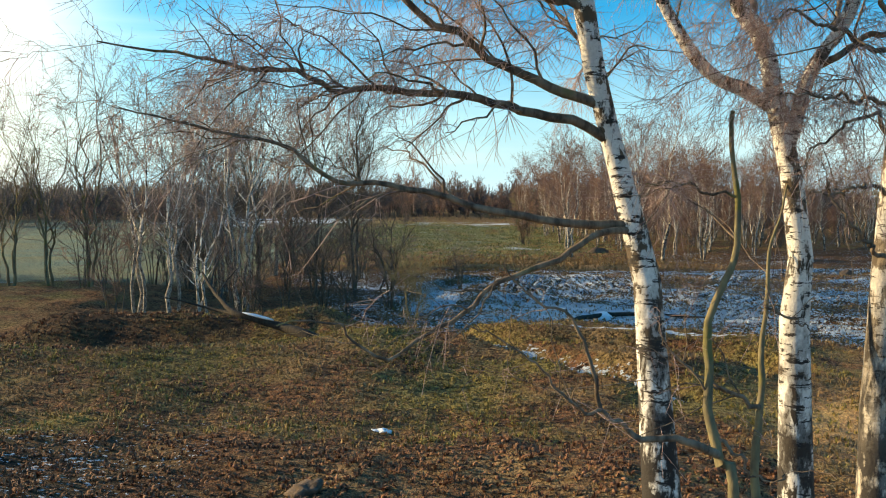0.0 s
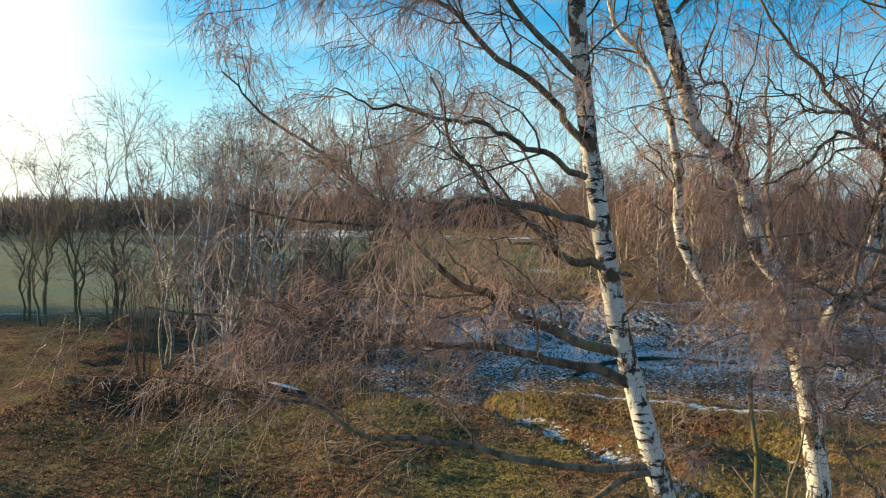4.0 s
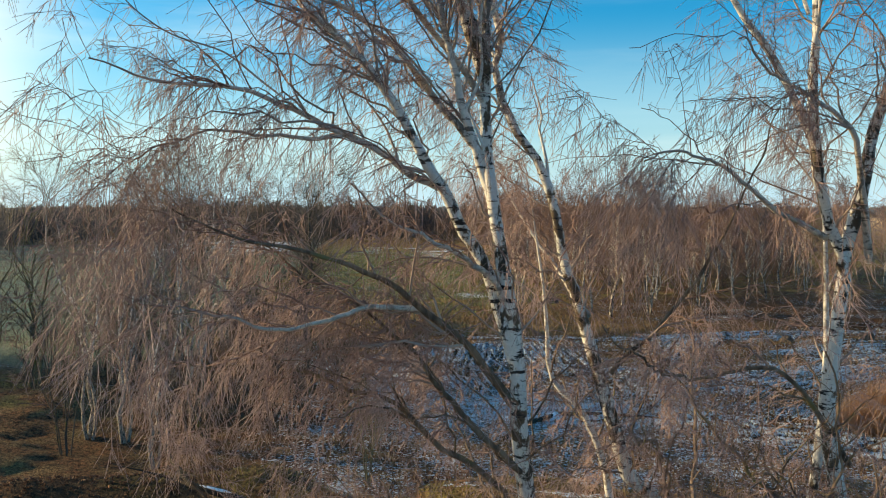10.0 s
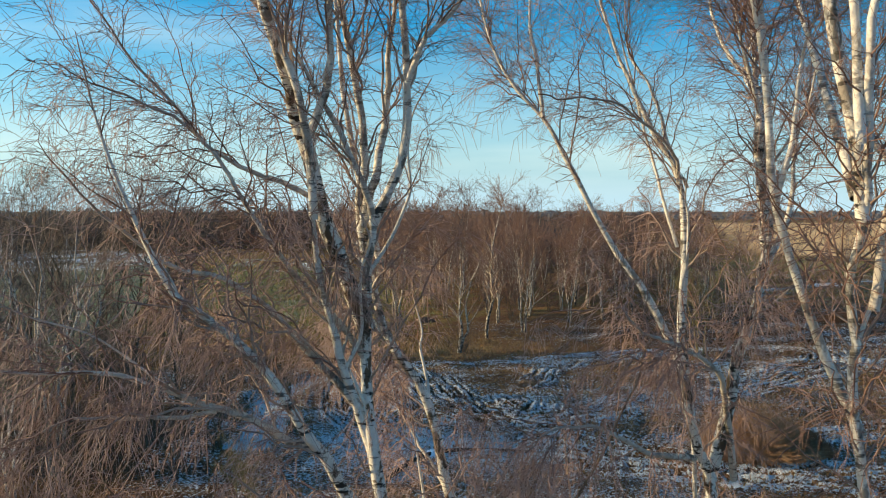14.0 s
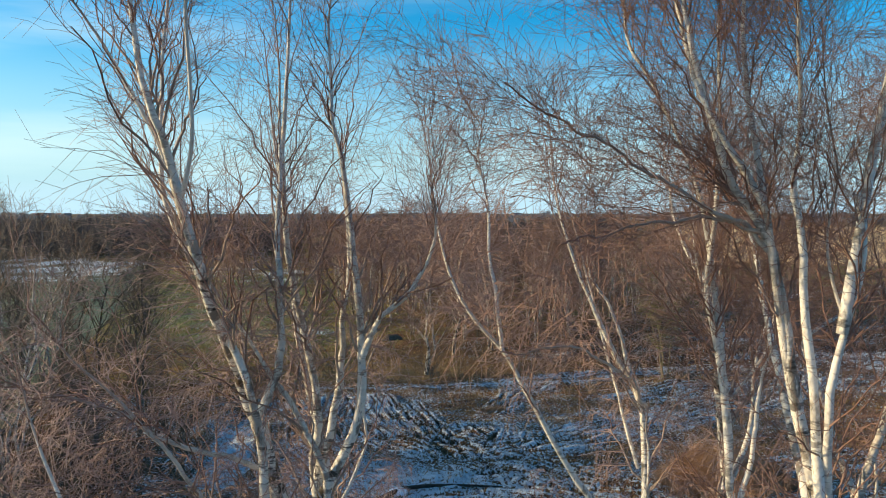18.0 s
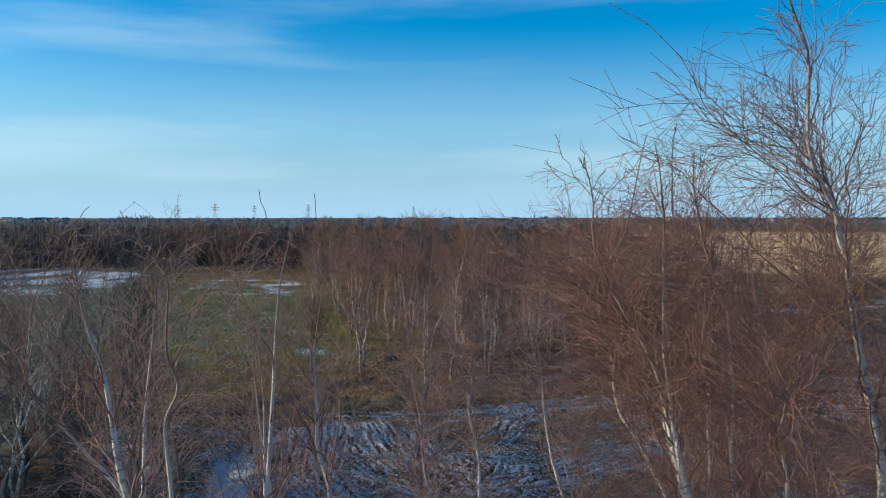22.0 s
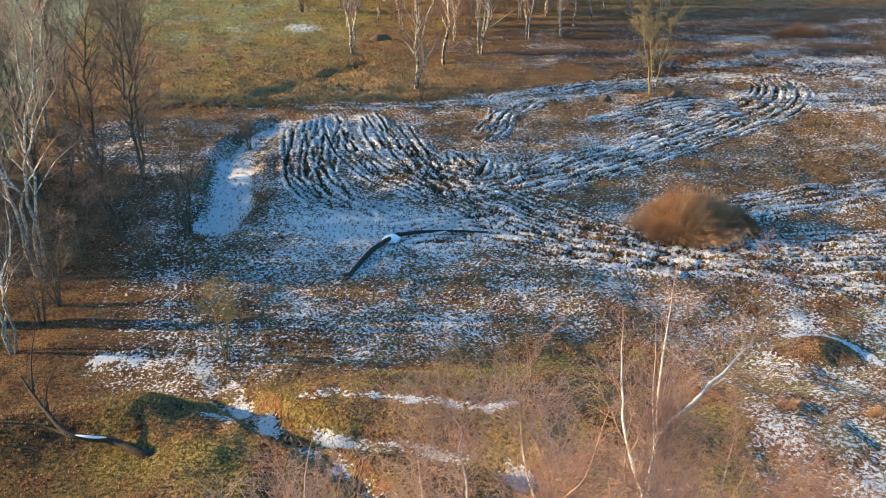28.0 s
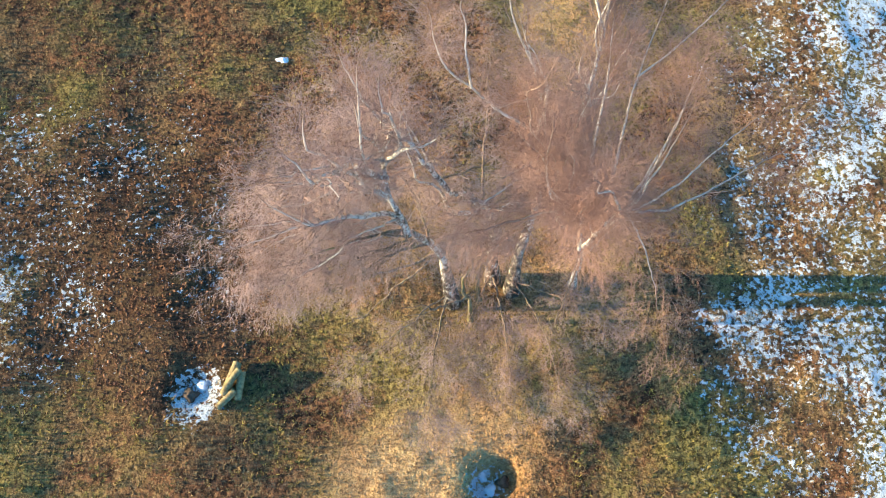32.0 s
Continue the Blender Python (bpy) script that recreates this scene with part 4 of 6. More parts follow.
birch("birch_tree", "tall birch with dark cracked bark at its foot",
      [
          ([(2.88, 5.05, 1.3), (2.84, 5.06, 3.5), (2.87, 5.05, 4.4), (2.92, 5, 6), (2.84, 4.85, 6.98), (2.72, 4.8, 7.56), (2.74, 4.75, 8.23), (2.77, 4.75, 8.58), (2.6, 4.7, 8.98), (2.51, 4.7, 9.63), (2.53, 4.7, 10.16), (2.52, 4.75, 10.64), (2.34, 4.82, 10.97), (2.25, 4.89, 11.23), (2.16, 4.96, 11.49), (2.06, 5.03, 11.87), (2.03, 5.1, 12.25), (2, 5.15, 12.65)], 0.14, 0.0018),
          ([(2.54, 4.7, 9.36), (2.28, 4.7, 9.86), (2, 4.7, 10.23), (1.68, 4.7, 10.8), (1.53, 4.74, 11.05), (1.37, 4.79, 11.23), (1.26, 4.83, 11.44), (1.19, 4.87, 11.65), (1.15, 4.91, 11.93), (1.13, 4.96, 12.25), (1.04, 5, 12.68)], 0.0273, 0.0018),
          ([(2.77, 4.75, 8.61), (2.86, 4.7, 9.08), (2.88, 4.65, 9.39), (2.95, 4.58, 9.74), (2.98, 4.5, 10.05), (2.97, 4.43, 10.35), (2.86, 4.35, 10.88), (2.69, 4.28, 11.39), (2.56, 4.2, 11.7), (2.55, 4.2, 12.2)], 0.0473, 0.0018),
          ([(1.54, 4.72, 11.03), (1.51, 4.75, 11.37), (1.5, 4.85, 11.61), (1.52, 4.95, 11.97), (1.45, 4.95, 12.25), (1.48, 4.98, 12.43), (1.36, 5.02, 12.68), (1.29, 5.05, 12.97)], 0.0147, 0.0018),
          ([(2.44, 4.76, 10.85), (2.33, 4.8, 11.24), (2.21, 4.9, 11.5), (2.24, 5, 11.72), (2.26, 5.1, 11.99)], 0.0147, 0.0018),
          ([(3.02, 4.55, 10.04), (3.23, 4.6, 10.42), (3.31, 4.63, 10.91), (3.41, 4.67, 11.18), (3.47, 4.7, 11.64)], 0.0231, 0.0018),
          ([(3, 4.5, 10.2), (2.8, 4.3, 10.9), (2.95, 4.5, 11.15), (3.2, 4.95, 11.3), (3.4, 5.3, 11.7), (3.55, 5.6, 12.2), (3.7, 5.8, 12.7), (3.8, 5.95, 13.05)], 0.0357, 0.0018),
          ([(3.15, 4.85, 11.28), (3.12, 5.2, 11.6), (3.1, 5.4, 12), (3.15, 5.6, 12.45), (3.2, 5.75, 12.85)], 0.021, 0.0018),
          ([(3.4, 5.3, 11.7), (3.8, 5.4, 11.95), (4.3, 5.6, 12.15), (4.8, 5.9, 12.25)], 0.021, 0.0018)],
      [
          ([(2.86, 5.05, 2.1), (3, 4.2, 2.55), (3.05, 3.3, 2.7), (3, 2.5, 2.6), (2.9, 2, 2.3)], 0.028, 0.004),
          ([(2.86, 5.05, 2.2), (3.5, 4.4, 2.6), (4.1, 3.8, 2.7), (4.6, 3.3, 2.5)], 0.026, 0.004),
          ([(2.9, 5.02, 5.35), (2.72, 4.9, 5.52), (2.46, 4.8, 5.53), (2.24, 4.7, 5.53), (1.99, 4.6, 5.53)], 0.022, 0.004),
          ([(2.9, 5.02, 5.2), (2.69, 4.9, 5.44), (2.43, 4.8, 5.36), (2.21, 4.7, 5.22), (2.07, 4.6, 5.09)], 0.02, 0.004),
          ([(2.88, 5.03, 4.95), (2.63, 4.9, 5), (2.47, 4.85, 4.94), (2.26, 4.8, 4.96)], 0.018, 0.004),
          ([(2.65, 4.75, 8.76), (2.19, 4.4, 8.92), (1.9, 4.23, 9.08), (1.59, 4.05, 9.22), (1.31, 3.87, 9.26), (1.1, 3.7, 9.2)], 0.028, 0.004),
          ([(2.95, 4.75, 8.6), (2.63, 4.4, 9.36), (2.28, 4.27, 9.6), (1.94, 4.13, 9.74), (1.72, 4, 9.92)], 0.034, 0.005),
          ([(2.9, 4.95, 6.5), (2.4, 4.8, 7), (2, 4.7, 7.4), (1.5, 4.7, 8)], 0.03, 0.004),
          ([(2.93, 4.88, 7.2), (2.29, 4.6, 7.9), (1.6, 4.47, 7.91), (1.33, 4.33, 8.02), (1.03, 4.2, 8.25)], 0.026, 0.004),
          ([(2.92, 4.93, 6.7), (2.36, 4.7, 7.05), (2.04, 4.6, 7.08), (1.86, 4.5, 7.15), (1.62, 4.4, 7.27)], 0.022, 0.004),
          ([(2.92, 4.93, 6.6), (2.26, 4.7, 6.97), (2.03, 4.57, 6.82), (1.84, 4.43, 6.71), (1.63, 4.3, 6.65)], 0.02, 0.004),
          ([(2.92, 5, 5.9), (2.66, 4.9, 6.19), (2.41, 4.82, 6.26), (2.16, 4.75, 6.37), (1.93, 4.67, 6.33), (1.63, 4.6, 6.33)], 0.024, 0.004),
          ([(2.92, 5, 5.9), (2.63, 4.9, 5.84), (2.36, 4.8, 5.95), (2.1, 4.7, 6.01), (1.89, 4.6, 5.99)], 0.026, 0.004),
          ([(2.39, 4.87, 5.97), (2.42, 4.85, 6.09), (2.44, 4.78, 6.41), (2.5, 4.7, 6.68), (2.7, 4.6, 7.3), (2.6, 4.5, 8)], 0.02, 0.006),
          ([(2.88, 5.03, 4.5), (2.72, 4.9, 4.62), (2.57, 4.83, 4.68), (2.41, 4.77, 4.86), (2.27, 4.7, 5.03)], 0.02, 0.004),
          ([(2.95, 5, 6.2), (3.4, 5.4, 6.6), (3.9, 5.9, 7.1), (4.3, 6.4, 7.9)], 0.03, 0.004),
          ([(2.55, 4.72, 10.6), (2.28, 4.5, 10.85), (1.83, 4.35, 11.1), (1.32, 4.2, 11.1)], 0.016, 0.004)], 13, 210, bark=M_BIRCH_CRACKED, cap=13.05, forks=8, tips=60, low=0.35)

birch("birch_tree", "tall bent white birch with ringed bark and a fan of stems",
      [
          ([(4.25, 4.85, 1.3), (3.78, 4.35, 3.7), (3.25, 3.75, 6.2), (2.8, 3.25, 8.2), (2.63, 3.1, 9.07), (2.5, 3.05, 9.56), (2.48, 3, 9.84), (2.4, 2.95, 10.12), (2.31, 2.75, 10.44), (2.23, 2.65, 10.69), (2.1, 2.5, 11.12), (2.13, 2.47, 11.43), (2.17, 2.43, 11.69), (2.16, 2.4, 11.97)], 0.085, 0.012),
          ([(2.3, 2.75, 10.4), (2.22, 2.72, 10.79), (2.11, 2.72, 11.18), (2.05, 2.71, 11.48), (2, 2.71, 11.72), (1.89, 2.7, 11.9), (1.78, 2.7, 12.05), (1.62, 2.7, 12.52), (1.59, 2.73, 12.76), (1.57, 2.75, 12.96), (1.55, 2.75, 13.48), (1.53, 2.75, 13.76)], 0.0315, 0.0018),
          ([(2.16, 2.6, 10.72), (2.06, 2.55, 11.29), (2.01, 2.53, 11.65), (1.95, 2.52, 11.98), (1.96, 2.5, 12.23), (1.78, 2.3, 12.54), (1.74, 2.27, 12.76), (1.77, 2.23, 13.04), (1.87, 2.2, 13.13)], 0.0231, 0.0018),
          ([(2.62, 3.12, 9.35), (2.35, 3.12, 9.85), (2.11, 3.1, 10.47), (2.07, 3.1, 10.86), (2, 3.09, 11.26), (1.94, 3.09, 11.56), (1.97, 3.08, 11.89), (1.98, 3.08, 12.32), (1.98, 3.08, 12.64), (1.99, 3.08, 12.89), (2.03, 3.08, 13.26), (1.83, 3.1, 13.38), (1.8, 3.1, 13.68), (1.81, 3.1, 13.88)], 0.0252, 0.0018),
          ([(2.11, 3.1, 10.47), (2.16, 3.05, 10.82), (2.16, 3, 11.11), (2.19, 2.95, 11.32), (2.16, 2.9, 11.59)], 0.0158, 0.0018),
          ([(2.1, 2.72, 11.18), (1.93, 2.68, 11.98), (1.84, 2.66, 12.3), (1.8, 2.64, 12.55), (1.79, 2.62, 12.76), (1.74, 2.6, 13.08), (1.62, 2.6, 13.44), (1.59, 2.6, 13.69)], 0.0189, 0.0018),
          ([(1.92, 2.65, 11.9), (1.69, 2.65, 12.24), (1.63, 2.72, 12.43), (1.56, 2.8, 12.87), (1.34, 2.85, 13.26), (1.31, 2.85, 13.55), (1.26, 2.85, 13.69)], 0.0147, 0.0018),
          ([(2.07, 3.1, 10.86), (1.93, 3.1, 11.89), (1.72, 3.15, 12.42), (1.61, 3.2, 12.64), (1.59, 3.25, 12.84), (1.55, 3.3, 13.15), (1.64, 3.2, 13.43), (1.72, 3.2, 13.83)], 0.0168, 0.0018),
          ([(2.12, 2.45, 11.43), (2.18, 2.35, 12.21), (2.12, 2.25, 12.56), (1.9, 2.16, 13.26), (1.82, 2.11, 13.45), (1.65, 2.05, 13.67), (1.6, 2, 13.95), (1.52, 1.98, 14.1), (1.5, 1.98, 14.28)], 0.0231, 0.0018),
          ([(2.3, 2.8, 10.5), (2.5, 3.4, 11.3), (2.75, 3.9, 11.7), (2.95, 4.4, 12), (3.1, 4.8, 12.3)], 0.0273, 0.0018)],
      [
          ([(2.42, 2.82, 10), (2.5, 2.75, 10.7), (2.66, 2.69, 11.3), (2.85, 2.8, 11.7), (3.1, 3, 12.1), (3.3, 3.2, 12.5)], 0.03, 0.003),
          ([(2.66, 2.69, 11.25), (3.1, 2.6, 11.25), (3.7, 2.7, 11.35), (4.3, 2.8, 11.45), (4.8, 2.9, 11.4)], 0.018, 0.003),
          ([(2.5, 2.76, 10.6), (2.9, 3.5, 10.9), (3.4, 4.3, 11.1), (4.13, 5.19, 11.4), (4.5, 5.6, 11.6)], 0.024, 0.003),
          ([(2.66, 2.69, 11.2), (2.9, 2.4, 10.6), (3.1, 2.1, 9.8), (3.2, 1.9, 9.2)], 0.014, 0.003),
          ([(2.6, 2.72, 11.1), (2.95, 3, 11.4), (3.4, 3.4, 11.9), (3.8, 3.9, 12.3)], 0.018, 0.003),
          ([(3.4, 4.3, 11.1), (4, 4.5, 11.3), (4.8, 4.9, 11.5), (5.5, 5.4, 11.6)], 0.016, 0.003),
          ([(2.75, 3.2, 8.5), (3.3, 3.4, 9.1), (3.9, 3.9, 9.8), (4.5, 4.6, 10.4)], 0.026, 0.004),
          ([(3.3, 3.4, 9.1), (4, 3.5, 9.4), (4.8, 3.85, 9.6), (5.6, 4.2, 9.5)], 0.02, 0.004),
          ([(2, 2.7, 11.71), (1.89, 2.71, 11.83), (1.71, 2.67, 11.89), (1.49, 2.64, 12), (1.28, 2.6, 12.09), (1.13, 2.57, 12.17), (0.98, 2.54, 12.23), (0.75, 2.5, 12.35)], 0.014, 0.003),
          ([(1.94, 2.7, 11.81), (1.72, 2.69, 11.87), (1.37, 2.63, 11.85), (1.13, 2.56, 11.8), (0.97, 2.5, 11.78)], 0.01, 0.003),
          ([(2.85, 3.3, 8), (2.6, 3, 7.5), (2.45, 2.8, 6.9), (2.4, 2.7, 6.2)], 0.014, 0.004)], 14, 300, cap=14.1, forks=8, slim=0.78, tips=150, low=0.6)

birch("sapling", "thin crooked mossy stem with bare side branches under the birches",
      [
          ([(1.8, 4.6, 1.3), (1.73, 4.6, 3.12), (1.65, 4.64, 3.34), (1.6, 4.67, 3.66), (1.58, 4.71, 3.97), (1.64, 4.75, 4.26), (1.75, 4.79, 4.49), (1.81, 4.83, 4.79), (1.79, 4.86, 5.17), (1.79, 4.9, 5.47)], 0.058, 0.014)],
      [
          ([(1.63, 4.62, 3.38), (1.47, 4.55, 3.47), (1.21, 4.53, 3.51), (1.04, 4.51, 3.59), (0.9, 4.49, 3.69), (0.85, 4.47, 3.88), (0.78, 4.46, 4.1), (0.67, 4.44, 4.25), (0.51, 4.42, 4.33), (0.34, 4.4, 4.54)], 0.034, 0.004),
          ([(0.89, 4.45, 3.69), (0.73, 4.42, 3.72), (0.51, 4.38, 3.96), (0.21, 4.34, 4.18), (0.02, 4.3, 4.2)], 0.014, 0.003),
          ([(1.64, 4.63, 3.49), (1.78, 4.6, 3.35), (1.87, 4.55, 3.24), (2, 4.5, 3.29)], 0.016, 0.004),
          ([(1.8, 4.85, 4.93), (1.56, 4.8, 4.98), (1.32, 4.7, 5.01), (1.16, 4.6, 4.99)], 0.012, 0.003)], 15, 11, bark=M_MOSSY)
birch("sapling", "thin mossy stem that leans on the forked birch",
      [
          ([(2.12, 5, 1.3), (2.02, 5, 2.97), (2.06, 5.06, 3.4), (2.1, 5.13, 3.77), (2.13, 5.19, 4.17), (2.2, 5.26, 4.52), (2.29, 5.32, 4.84), (2.36, 5.39, 5.12), (2.41, 5.45, 5.35)], 0.062, 0.0018)],
      [
          ([(2.04, 5, 3.57), (1.81, 4.95, 3.68), (1.51, 4.88, 3.85), (1.33, 4.8, 4.05)], 0.02, 0.004),
          ([(2.09, 5.1, 4.22), (2.23, 5, 4.16), (2.37, 4.9, 4.07)], 0.012, 0.003)], 16, 7, bark=M_MOSSY)


# ---- trees and bushes further off ----
def far_tree(name, label, group, tall, seed, stems=1, lean=0.12, spread=0.5, bough=26, twig=10, fine=4, bark=None, twigs=None, girth=0.1, thick=0.009, droop=0.1, start=0.3, up=0.5, kink=0.012):
    """A bare tree that stands off: trunk and a crown of many twigs, foot at its origin."""
    rng = np.random.RandomState(seed)
    top = tagged(new(name), label, "tree", group)
    P, R = [], []
    for i in range(stems):
        a = rng.rand() * 6.28
        ln = lean * tall * (0.4 + rng.rand()) * (1 if stems == 1 else 1.6)
        h = tall * (1 if i == 0 else 0.75 + 0.25 * rng.rand())
        b = np.array([math.cos(a), math.sin(a)]) * 0.12 * (stems > 1)
        tip = b + np.array([math.cos(a), math.sin(a)]) * ln
        midp = b * 0.4 + tip * 0.45 + rng.normal(0, 0.02 * tall, 2)
        P.append(wobble(spline([(*b, -0.25), (*(b * 0.6 + midp * 0.35), h * 0.3), (*midp, h * 0.62), (*tip, h)], 14), rng, kink * tall))
        R.append(girth * (1 if stems == 1 else 0.75) * np.linspace(1, 0.08, 14))
    P, R = np.array(P), np.array(R)
    for i in range(stems):
        v, f, g = tubes(P[i:i + 1], R[i:i + 1], 6)
        part("trunk", mesh_of("trunk", v, f, bark or M_BIRCH_FAR, g), top)
    b1, r1 = grow(P, R, bough, rng, tall * spread * 0.62, start, 0.75, 0.7, up, droop, 5, 0.65, 0.055, thick, 0.06, rounded=True)
    b2, r2 = grow(b1, r1, bough * twig, rng, tall * spread * 0.3, 0.15, 0.75, 0.8, up * 0.5, droop, 4, 0.6, thick * 1.4, thick * 0.8, 0.07)
    v, f, g = tubes(b1, r1, 3)
    tagged(part("crown_frame", mesh_of("crown_frame", v, f, bark or M_BIRCH_FAR, g), top), kind="stuff")
    sets = [tubes(b2, r2, 3)]
    if fine:
        b3, r3 = grow(b2, r2, bough * twig * fine, rng, tall * spread * 0.15, 0.1, 0.7, 0.8, up * 0.2, droop * 2, 3, 0.6, thick, thick * 0.55, 0.08)
        sets.append(tubes(b3, r3, 3))
    v, f, g = joined(sets)
    part("crown", mesh_of("crown", v, f, twigs or M_TWIG_RED), top)
    return top


def stand(ob, x, y, turn=0.0, size=1.0):
    ob.matrix_basis = Matrix.LocRotScale((x, y, floor_at(x, y)), Euler((0, 0, turn)), (size, size, size))
    return ob


def plant(proto, x, y, turn, size):
    c = copy_thing(proto, Matrix.Identity(4))
    return stand(c, x, y, turn, size)


GROVE = "birch grove beyond the field"
grove = [far_tree("birch_tree", "bare birch with pale trunk and reddish twigs in a grove", GROVE, 11 + i * 0.6, 40 + i, stems=(2, 3, 1, 3)[i], spread=0.44, bough=44, twig=8, fine=2, girth=0.15, lean=0.09, up=0.45, thick=0.016, kink=0.02, start=0.26) for i in range(4)]
rng = random.Random(7)
FRONT = [(12.5, 72.1), (14.8, 59.6), (18.8, 66.2), (22.9, 68.9), (28.8, 73.2), (32.1, 73.1), (38.2, 79.8), (50.1, 85.7), (55.8, 88.4), (26.4, 78), (35, 77), (44, 83)]
spots = list(FRONT)
while len(spots) < 88:
    x, y = rng.uniform(14, 78), rng.uniform(74, 135)
    if y > 70 + 0.36 * (x - 14) and y < 138 - 0.25 * x and x < 60 and x > 11 + 0.06 * (y - 74) and all(math.hypot(x - a, y - b) > 2.6 for a, b in spots):
        spots.append((x, y))
for n, (x, y) in enumerate(spots):
    if n < 4:
        stand(grove[n], x, y, rng.uniform(0, 6), rng.uniform(0.85, 0.98))
    else:
        plant(grove[n % 4], x, y, rng.uniform(0, 6), rng.uniform(0.66, 1.0))

ALDERS = "dark bare trees at the edge of the field"
alder = far_tree("alder_tree", "dark bare alder with several stems beside the field", ALDERS, 12.5, 61, stems=2, spread=0.44, bough=52, twig=9, fine=3, start=0.2, bark=M_DARK_BARK, twigs=M_TWIG_DARK, girth=0.14, lean=0.13, thick=0.013, up=0.4, kink=0.028)
stand(alder, -4.0, 46.6, 0.4)
bush_tree = far_tree("alder_tree", "low dark bare tree with many stems", ALDERS, 6.5, 62, stems=5, spread=0.5, bough=44, twig=9, fine=2, bark=M_DARK_BARK, twigs=M_TWIG_DARK, girth=0.10, lean=0.2, thick=0.011, up=0.3, kink=0.035)
stand(bush_tree, -1.6, 38.3, 1.0, 0.85)
left_birch = far_tree("birch_tree", "slender pale birch at the edge of the mound", ALDERS, 11.0, 63, stems=4, spread=0.42, bough=42, twig=8, fine=2, bark=M_BIRCH_GREY, girth=0.12, lean=0.12, twigs=M_TWIG_PALE, thick=0.011, up=0.4, droop=0.15, kink=0.03)
stand(left_birch, -7.6, 34.9, 2.0)
for x, y, a, s in ((-9.5, 31.5, 3.0, 0.8), (-13.0, 45.5, 4.0, 1.0), (-10.6, 44.6, 5.1, 1.05), (-10.8, 31.8, 0.2, 0.9), (-7.8, 29.0, 2.7, 0.6), (-14.0, 49.0, 3.3, 1.05), (-9.8, 55.0, 1.3, 1.1)):
    plant(left_birch, x, y, a, s)
for x, y, a, s in ((-6.5, 49.5, 2.1, 0.9), (-8.5, 43.5, 4.0, 0.85), (-12.5, 52.0, 1.1, 0.9), (-10.0, 62.0, 0.4, 0.9), (-15.0, 58.0, 2.2, 1.0)):
    plant(alder, x, y, a, s)
rt = random.Random(31)
for _ in range(3):
    y = rt.uniform(62, 82)
    plant(alder, -y * rt.uniform(0.07, 0.24), y, rt.uniform(0, 6), rt.uniform(0.6, 0.85))
thicket = far_tree("sapling_bush", "thicket of thin bare saplings", "thicket beside the field", 4.2, 66, stems=5, spread=0.5, bough=30, twig=7, fine=2, bark=M_DARK_BARK, twigs=M_TWIG_RED, girth=0.035, lean=0.16, thick=0.010, up=0.5, start=0.1)
stand(thicket, -6.0, 36.0)
rt = random.Random(12)
for _ in range(24):
    x = rt.uniform(-16, -3.2)
    plant(thicket, x, rt.uniform(29, 63), rt.uniform(0, 6), rt.uniform(0.6, 1.2))
# unseen trees left of the view, added for their shadows on the field
rt = random.Random(19)
shade = far_tree("alder_tree", "unseen bare tree whose shadow falls on the field", "wood beside the heath", 13, 70, stems=3, spread=0.42, bough=46, twig=7, fine=1, bark=M_DARK_BARK, twigs=M_TWIG_DARK, girth=0.17, lean=0.1, thick=0.035, up=0.4, start=0.15)
stand(shade, -36, 52)
for i in range(21):
    y = rt.uniform(44, 58)
    plant(shade, -0.56 * y - 4 - 24 * rt.random() ** 1.3, y, rt.uniform(0, 6), rt.uniform(0.8, 1.15))
TRIO = "three bare trees on the far bank"
bank_tree = far_tree("bank_tree", "dark bare tree with crooked stems on a grassy bank", TRIO, 9.0, 68, stems=3, spread=0.5, bough=36, twig=8, fine=3, bark=M_MOSSY, twigs=M_TWIG_PALE, girth=0.10, lean=0.16, thick=0.011, up=0.35, start=0.22, kink=0.03)
stand(bank_tree, -15.5, 39.1, 0.3, 1.1)
for x, y, a, s in ((-17.0, 38.6, 2.3, 0.95), (-18.5, 38.0, 4.1, 0.9), (-20.5, 40.5, 5.1, 0.8)):
    plant(bank_tree, x, y, a, s)
for x, y, a, s in ((-4.6, 38.0, 2.0, 0.7), (-5.5, 42.0, 5.0, 0.8), (-6.6, 32.2, 1.3, 0.6), (-3.2, 34.5, 2.3, 0.55), (-7.4, 45.5, 0.6, 0.75), (-10.8, 47.0, 4.4, 0.8), (-12.0, 43.0, 5.2, 0.8), (-4.0, 52.5, 1.7, 0.6), (-9.0, 58.0, 2.9, 0.8), (2.1, 50.4, 3.0, 0.5), (10.8, 92.2, 1.0, 0.62), (73.5, 106, 2, 0.6), (77.7, 86.9, 1, 0.62), (14.5, 56.5, 0.5, 0.35)):
    plant(bush_tree, x, y, a, s)
willow = far_tree("willow_bush", "young willow with yellow-green twigs", "willows in the field", 5.6, 64, stems=4, spread=0.42, bough=36, twig=9, fine=4, bark=M_MOSSY, twigs=M_TWIG_WILLOW, girth=0.07, lean=0.12, thick=0.011, up=0.6)
stand(willow, 29.8, 51.8, 0.5, 1.2)
plant(willow, -0.45, 26.4, 2.0, 0.62)
for x, y, s in ((18, 163, 1.1), (21, 168, 1.3), (23, 158, 1.2), (24.5, 175, 1.5), (27, 165, 1.4), (20, 178, 1.2), (26, 150, 1.0), (29, 156, 1.3), (28, 143, 1.1)):
    plant(willow, x, y, x, s)
plant(grove[0], 93.1, 117.4, 2.0, 0.85)
for x, y, s in ((120, 190, 0.9), (210, 235, 0.8)):
    plant(grove[1], x, y, x, s)


